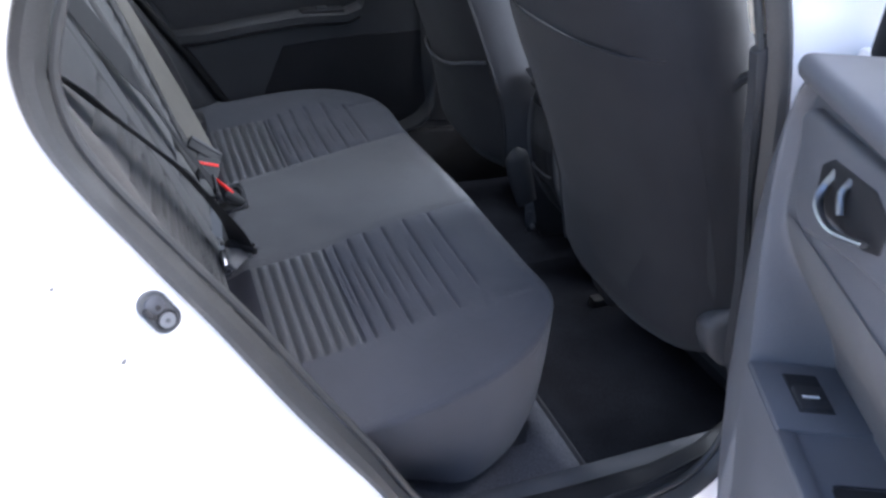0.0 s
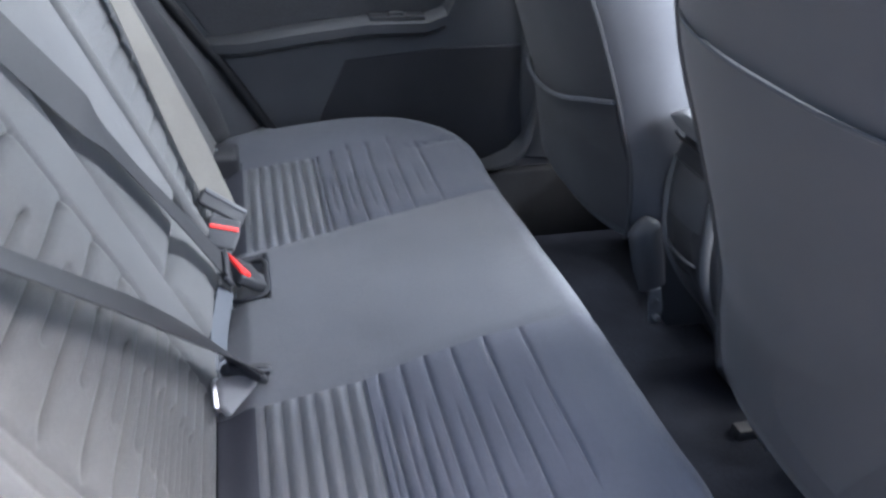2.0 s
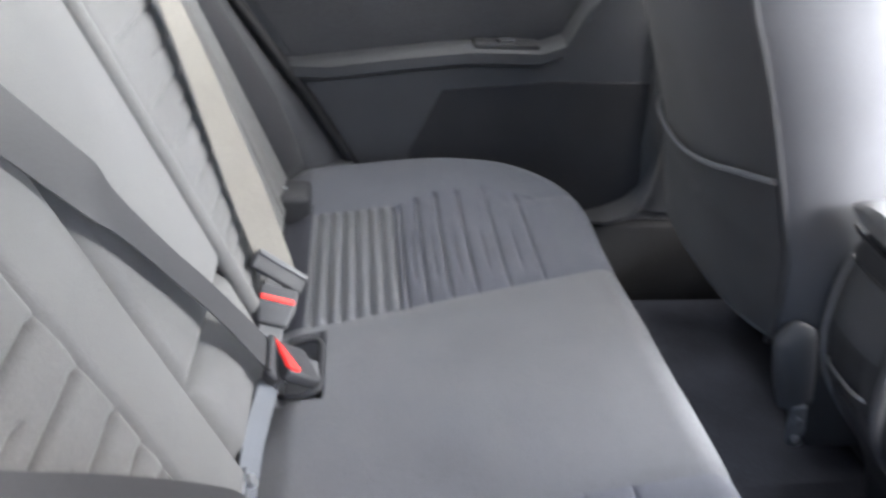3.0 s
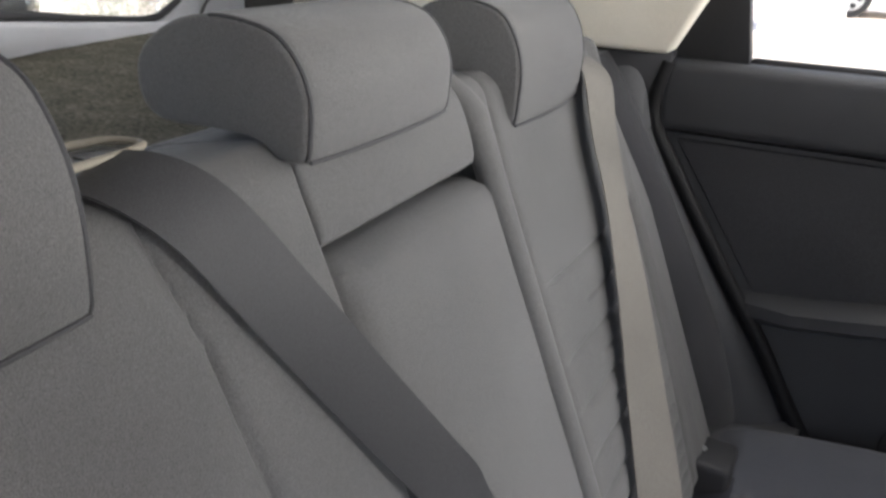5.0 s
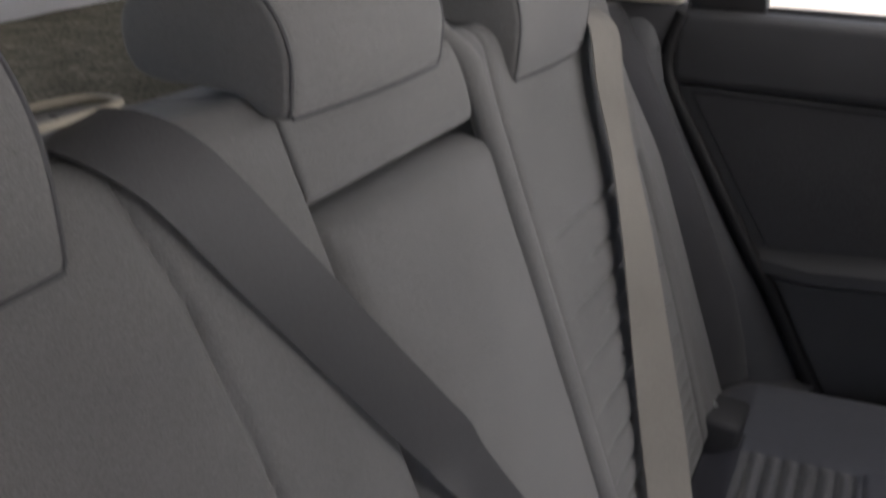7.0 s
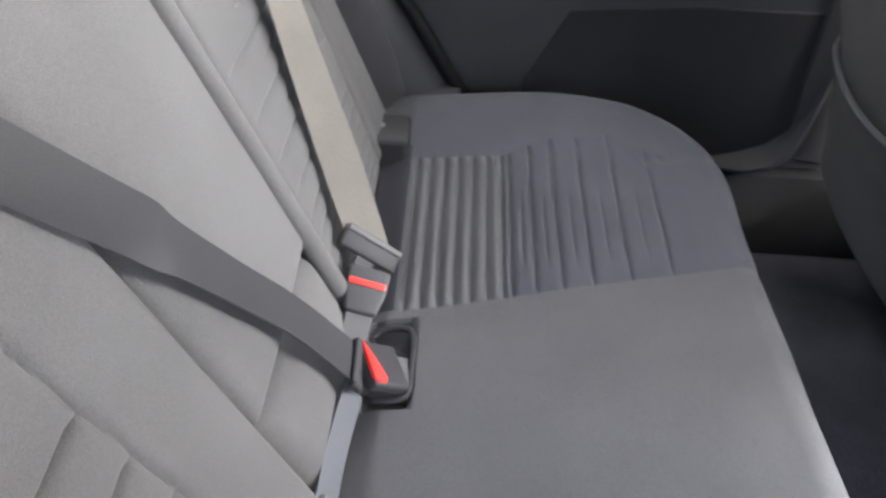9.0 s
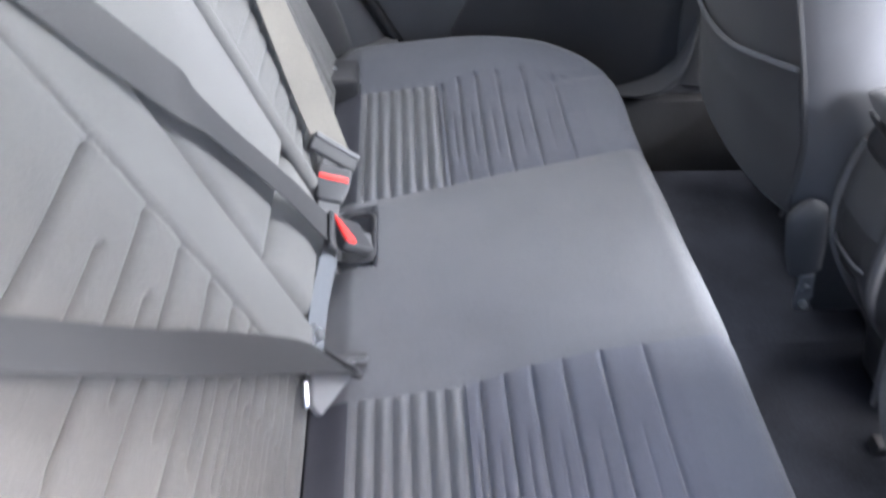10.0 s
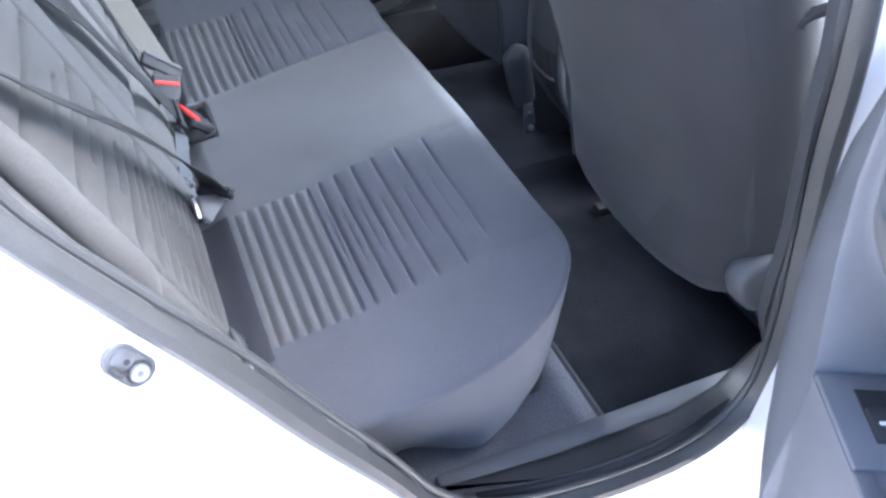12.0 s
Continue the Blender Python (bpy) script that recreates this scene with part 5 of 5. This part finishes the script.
part("blade", sweep([Vector(p) for p in ((-0.893, -0.35, 1.168), (-0.893, 0.05, 1.136), (-0.893, 0.278, 1.116))], [(-0.004, -0.006), (0.004, -0.006), (0.004, 0.006), (-0.004, 0.006)], (0, 0, 1)), RUBBER, wiper)
rnd = random.Random(5)
drops = bmesh.new()
for i in range(900):
    c = Vector((0, rnd.uniform(0.05, 0.60), rnd.uniform(1.10, 1.42)))
    c.x = lerp(-0.8495, -0.8745, (c.z - 1.09) / 0.33)
    r = 0.0008 + 0.0034 * rnd.random() ** 2
    made = bmesh.ops.create_icosphere(drops, subdivisions=1, radius=1.0)["verts"]
    for v in made:
        v.co = c + Vector((-0.4 * r * v.co.x, r * v.co.y, r * rnd.uniform(0.9, 1.2) * v.co.z))
tagged(part("raindrops", drops, WATER, tail, "raindrops on the rear window"), "raindrops on the rear window", kind="stuff")
part("cable", tube([(-0.806, 0.50, 1.105), (-0.803, 0.515, 1.125), (-0.803, 0.545, 1.132), (-0.803, 0.59, 1.130), (-0.803, 0.625, 1.136)], 0.0025, 6, 5), RUBBER, tail)

# door striker on the jamb
striker = holder("door_striker", (-0.061, -0.680, 0.861))
tagged(striker, "steel door striker and bolt in an oval recess", "door striker")
SM = axes_at((-0.061, -0.6815, 0.8615), (0.010, 0.0, -0.0185), (-0.32, 0.93, -0.19))
SM = SM @ Matrix(((-0.87, 0, 0, 0), (0, 0.87, 0, 0), (0, 0, -0.87, 0), (0, 0, 0, 1)))


def oval(r, half, z):
    return [SM @ Vector((r * math.cos(a), r * math.sin(a) + (half if math.sin(a) > 0 else -half), z)) for a in [2 * math.pi * (i + 0.5) / 28 for i in range(28)]]


inward = SM.to_3x3() @ Vector((0, 0, -0.012))
part("recess", slab(oval(0.0165, 0.0125, 0.0), inward, 0.001), shader("striker_recess", (0.075, 0.078, 0.084), 0.55, stain=0.15, stain_scale=60), striker)
part("rim", sweep([*(lambda q: q + q[:1])([Vector(v) for v in oval(0.0158, 0.0122, 0.0006)])], disc(0.0011, 6), tuple(SM.to_3x3() @ Vector((0, 0, 1)))), ZINC, striker)
part("plate", slab([SM @ Vector((0.0118 * math.cos(a) - 0.0008, 0.0118 * math.sin(a) - 0.0105, 0.0022)) for a in [2 * math.pi * i / 24 for i in range(24)]], inward * 0.25, 0.0014), shader("striker_zinc", (0.10, 0.105, 0.12), 0.4, 0.4, stain=0.15, stain_scale=60), striker, "pale zinc striker plate")
part("bolt", tube([SM @ Vector((0, 0.0125, 0.0)), SM @ Vector((0, 0.0125, 0.005))], 0.0080, 16, 1), shader("bolt_zinc", (0.20, 0.21, 0.23), 0.4, 0.4, stain=0.1), striker)
part("washer", tube([SM @ Vector((0, 0.0125, 0.0)), SM @ Vector((0, 0.0125, 0.0014))], 0.0108, 18, 1), RUBBER, striker)
part("socket", tube([SM @ Vector((0, 0.0125, 0.0045)), SM @ Vector((0, 0.0125, 0.0056))], 0.0026, 8, 1), ZINC, striker)
part("hole", tube([SM @ Vector((-0.002, -0.0062, 0.002)), SM @ Vector((-0.002, -0.0062, 0.0028))], 0.0028, 10, 1), RUBBER, striker)
part("loop", tube([SM @ Vector(q) for q in ((0.010, -0.014, 0.001), (0.0105, -0.010, 0.007), (0.0095, -0.004, 0.007), (0.007, 0.001, 0.001))], 0.0026, 8, 4), RUBBER, striker)
for at, k in (((-0.099, -0.7095, 0.831), 0.0035), ((-0.143, -0.7095, 0.922), 0.0022)):
    part("paint_chip", slab([Vector(at) + Vector((k * a, -0.0006, k * b)) for a, b in ((-1, -0.4), (0.2, -0.9), (0.8, 0.3), (0.1, 1.0))], (0.001, 0.002, 0), 0), CHIP, shell, "dark chip in the white paint")

# ---- front of the cabin ----
thing("dashboard", rbox(1.45, 1.9, -0.62, 0.66, 0.60, 0.98, 0.04, 3), PLASTIC_DARK, "dark plastic dashboard ahead of the seats", "dashboard")
fdoor = holder("front_door", (1.2, -0.68, 0.4))
tagged(fdoor, "closed front door with dark trim", "car door")
part("trim_panel", rbox(0.80, 1.85, -0.70, -0.645, 0.36, 1.05, 0.012, 2), PLASTIC, fdoor)
part("outer_panel", rbox(0.80, 1.85, -0.78, -0.705, 0.34, 1.02, 0.012, 2), PAINT, fdoor)

# ---- outside ----
thing("ground", rbox(-80, 80, -80, 80, -0.05, 0.0, 0), GROUND, "pale sandy paved yard", "ground", kind="structure")


def block(x0, x1, y0, y1, h, label, foot=0.18):
    ob = holder("outbuilding", ((x0 + x1) / 2, (y0 + y1) / 2, 0))
    tagged(ob, label, "building")
    part("wall", rbox(x0, x1, y0, y1, 0, h, 0.01, 1), RENDER_WALL, ob)
    part("plinth", rbox(x0 - 0.03, x1 + 0.03, y0 - 0.03, y1 + 0.03, 0, foot, 0.01, 1), shader("grey_plinth", (0.35, 0.35, 0.36), 0.9, grain=0.15, grain_scale=30, stain=0.15), ob)
    part("coping", rbox(x0 - 0.06, x1 + 0.06, y0 - 0.06, y1 + 0.06, h, h + 0.07, 0.015, 1), RENDER_WALL, ob)
    return ob


block(-1.15, -0.10, 11.4, 12.6, 2.4, "white rendered gate pillar block on paving", 0.03)
block(-7.2, -6.4, 2.0, 4.05, 2.2, "white rendered gate pillar behind the car")
block(-30, 30, 24, 24.4, 3.2, "long pale rendered yard wall")
block(-26, -25.6, -20, 24, 2.6, "pale rendered boundary wall behind hedge")


def parked_car(x, y, rz, label, paint):
    m = pose(x, y, 0, 0, 0, rz)
    ob = holder("parked_car", (x, y, 0))
    tagged(ob, label, "car", "parked cars")
    side = [(-2.05, 0.30), (-2.12, 0.62), (-2.02, 0.88), (-1.72, 0.96), (-1.25, 1.40), (-0.4, 1.50), (0.55, 1.42), (1.05, 1.02), (1.85, 0.86), (2.08, 0.66), (2.08, 0.34), (1.75, 0.24), (-1.75, 0.24)]
    rings = []
    for yy in (-0.82, -0.78, -0.4, 0.4, 0.78, 0.82):
        k = 0.96 if abs(yy) > 0.8 else 1.0
        rings.append([m @ Vector((px * k, yy * (0.84 if pz > 1.0 else 1), pz)) for px, pz in side])
    part("body", loft(rings), paint, ob)
    for sy in (-1, 1):
        win = [(-1.22, 1.00), (-0.98, 1.34), (-0.4, 1.41), (0.45, 1.36), (0.88, 1.02)]
        part("window", slab([m @ Vector((px, sy * 0.735, pz)) for px, pz in win], m.to_3x3() @ Vector((0, sy * 0.02, 0)), 0.004), PLASTIC_DARK, ob)
        for wx in (-1.3, 1.32):
            c = m @ Vector((wx, sy * 0.74, 0.31))
            ax = m.to_3x3() @ Vector((0, 1, 0))
            wheel = part("wheel", sweep([c - ax * 0.10, c - ax * 0.09, c + ax * 0.09, c + ax * 0.10], disc(0.31, 24), (0, 0, 1)), RUBBER, ob)
            part("rim", sweep([c - ax * 0.112, c + ax * 0.112], disc(0.20, 16), (0, 0, 1)), STEEL, wheel)
            for k in range(5):
                a = 2 * math.pi * k / 5
                q = c + m.to_3x3() @ Vector((0.12 * math.cos(a), 0, 0.12 * math.sin(a)))
                part("vent", sweep([q - ax * 0.114, q + ax * 0.114], disc(0.045, 8), (0, 0, 1)), RUBBER, wheel)
    return ob


parked_car(1.2, 15.5, 0, "white hatchback parked across the yard", PAINT)
parked_car(-6.3, 16.0, 0, "white car parked by the yard wall", PAINT)


def bush(x, y, r, h, n, name="bush"):
    bm = bmesh.new()
    rnd = random.Random(int(x * 31 + y * 17))
    for i in range(n):
        a, k = rnd.uniform(0, 2 * math.pi), rnd.uniform(0.25, 1.0)
        zz = h * rnd.uniform(0.08, 1.0)
        rr = r * k * math.sqrt(max(0.05, 1 - (zz / h - 0.4) ** 2)) * (0.8 + 0.3 * noise.noise(Vector((a * 2, zz * 2, x))))
        c = Vector((x + rr * math.cos(a), y + rr * math.sin(a), zz))
        t = Euler((rnd.uniform(0, 3), rnd.uniform(0, 3), rnd.uniform(0, 3))).to_matrix()
        s = rnd.uniform(0.014, 0.040)
        vs = [bm.verts.new(c + t @ Vector(p) * s) for p in ((-1, 0, 0), (0, -0.45, 0.1), (1, 0, 0), (0, 0.45, 0.1))]
        bm.faces.new(vs)
    ob = holder(name, (x, y, 0))
    tagged(ob, "leafy green bush against the boundary wall", "bush", "bushes")
    part("foliage", bm, LEAF, ob, shade=False)
    for k in range(4):
        a = k * 1.57 + x
        part("stem", tube([(x, y, 0), (x + 0.15 * r * math.cos(a), y + 0.15 * r * math.sin(a), h * 0.35), (x + 0.4 * r * math.cos(a), y + 0.4 * r * math.sin(a), h * 0.75)], 0.012, 6, 4), BARK, ob)
    return ob


for x, y, r, h in ((-6.4, 4.8, 0.6, 1.1), (-6.9, 5.9, 0.8, 1.3), (-6.4, 7.0, 0.7, 1.0), (-9.2, 6.2, 1.0, 1.7), (-9.6, 8.6, 1.2, 1.9), (-10.5, 10.5, 1.4, 2.2)):
    bush(x, y, r, h, 2000)
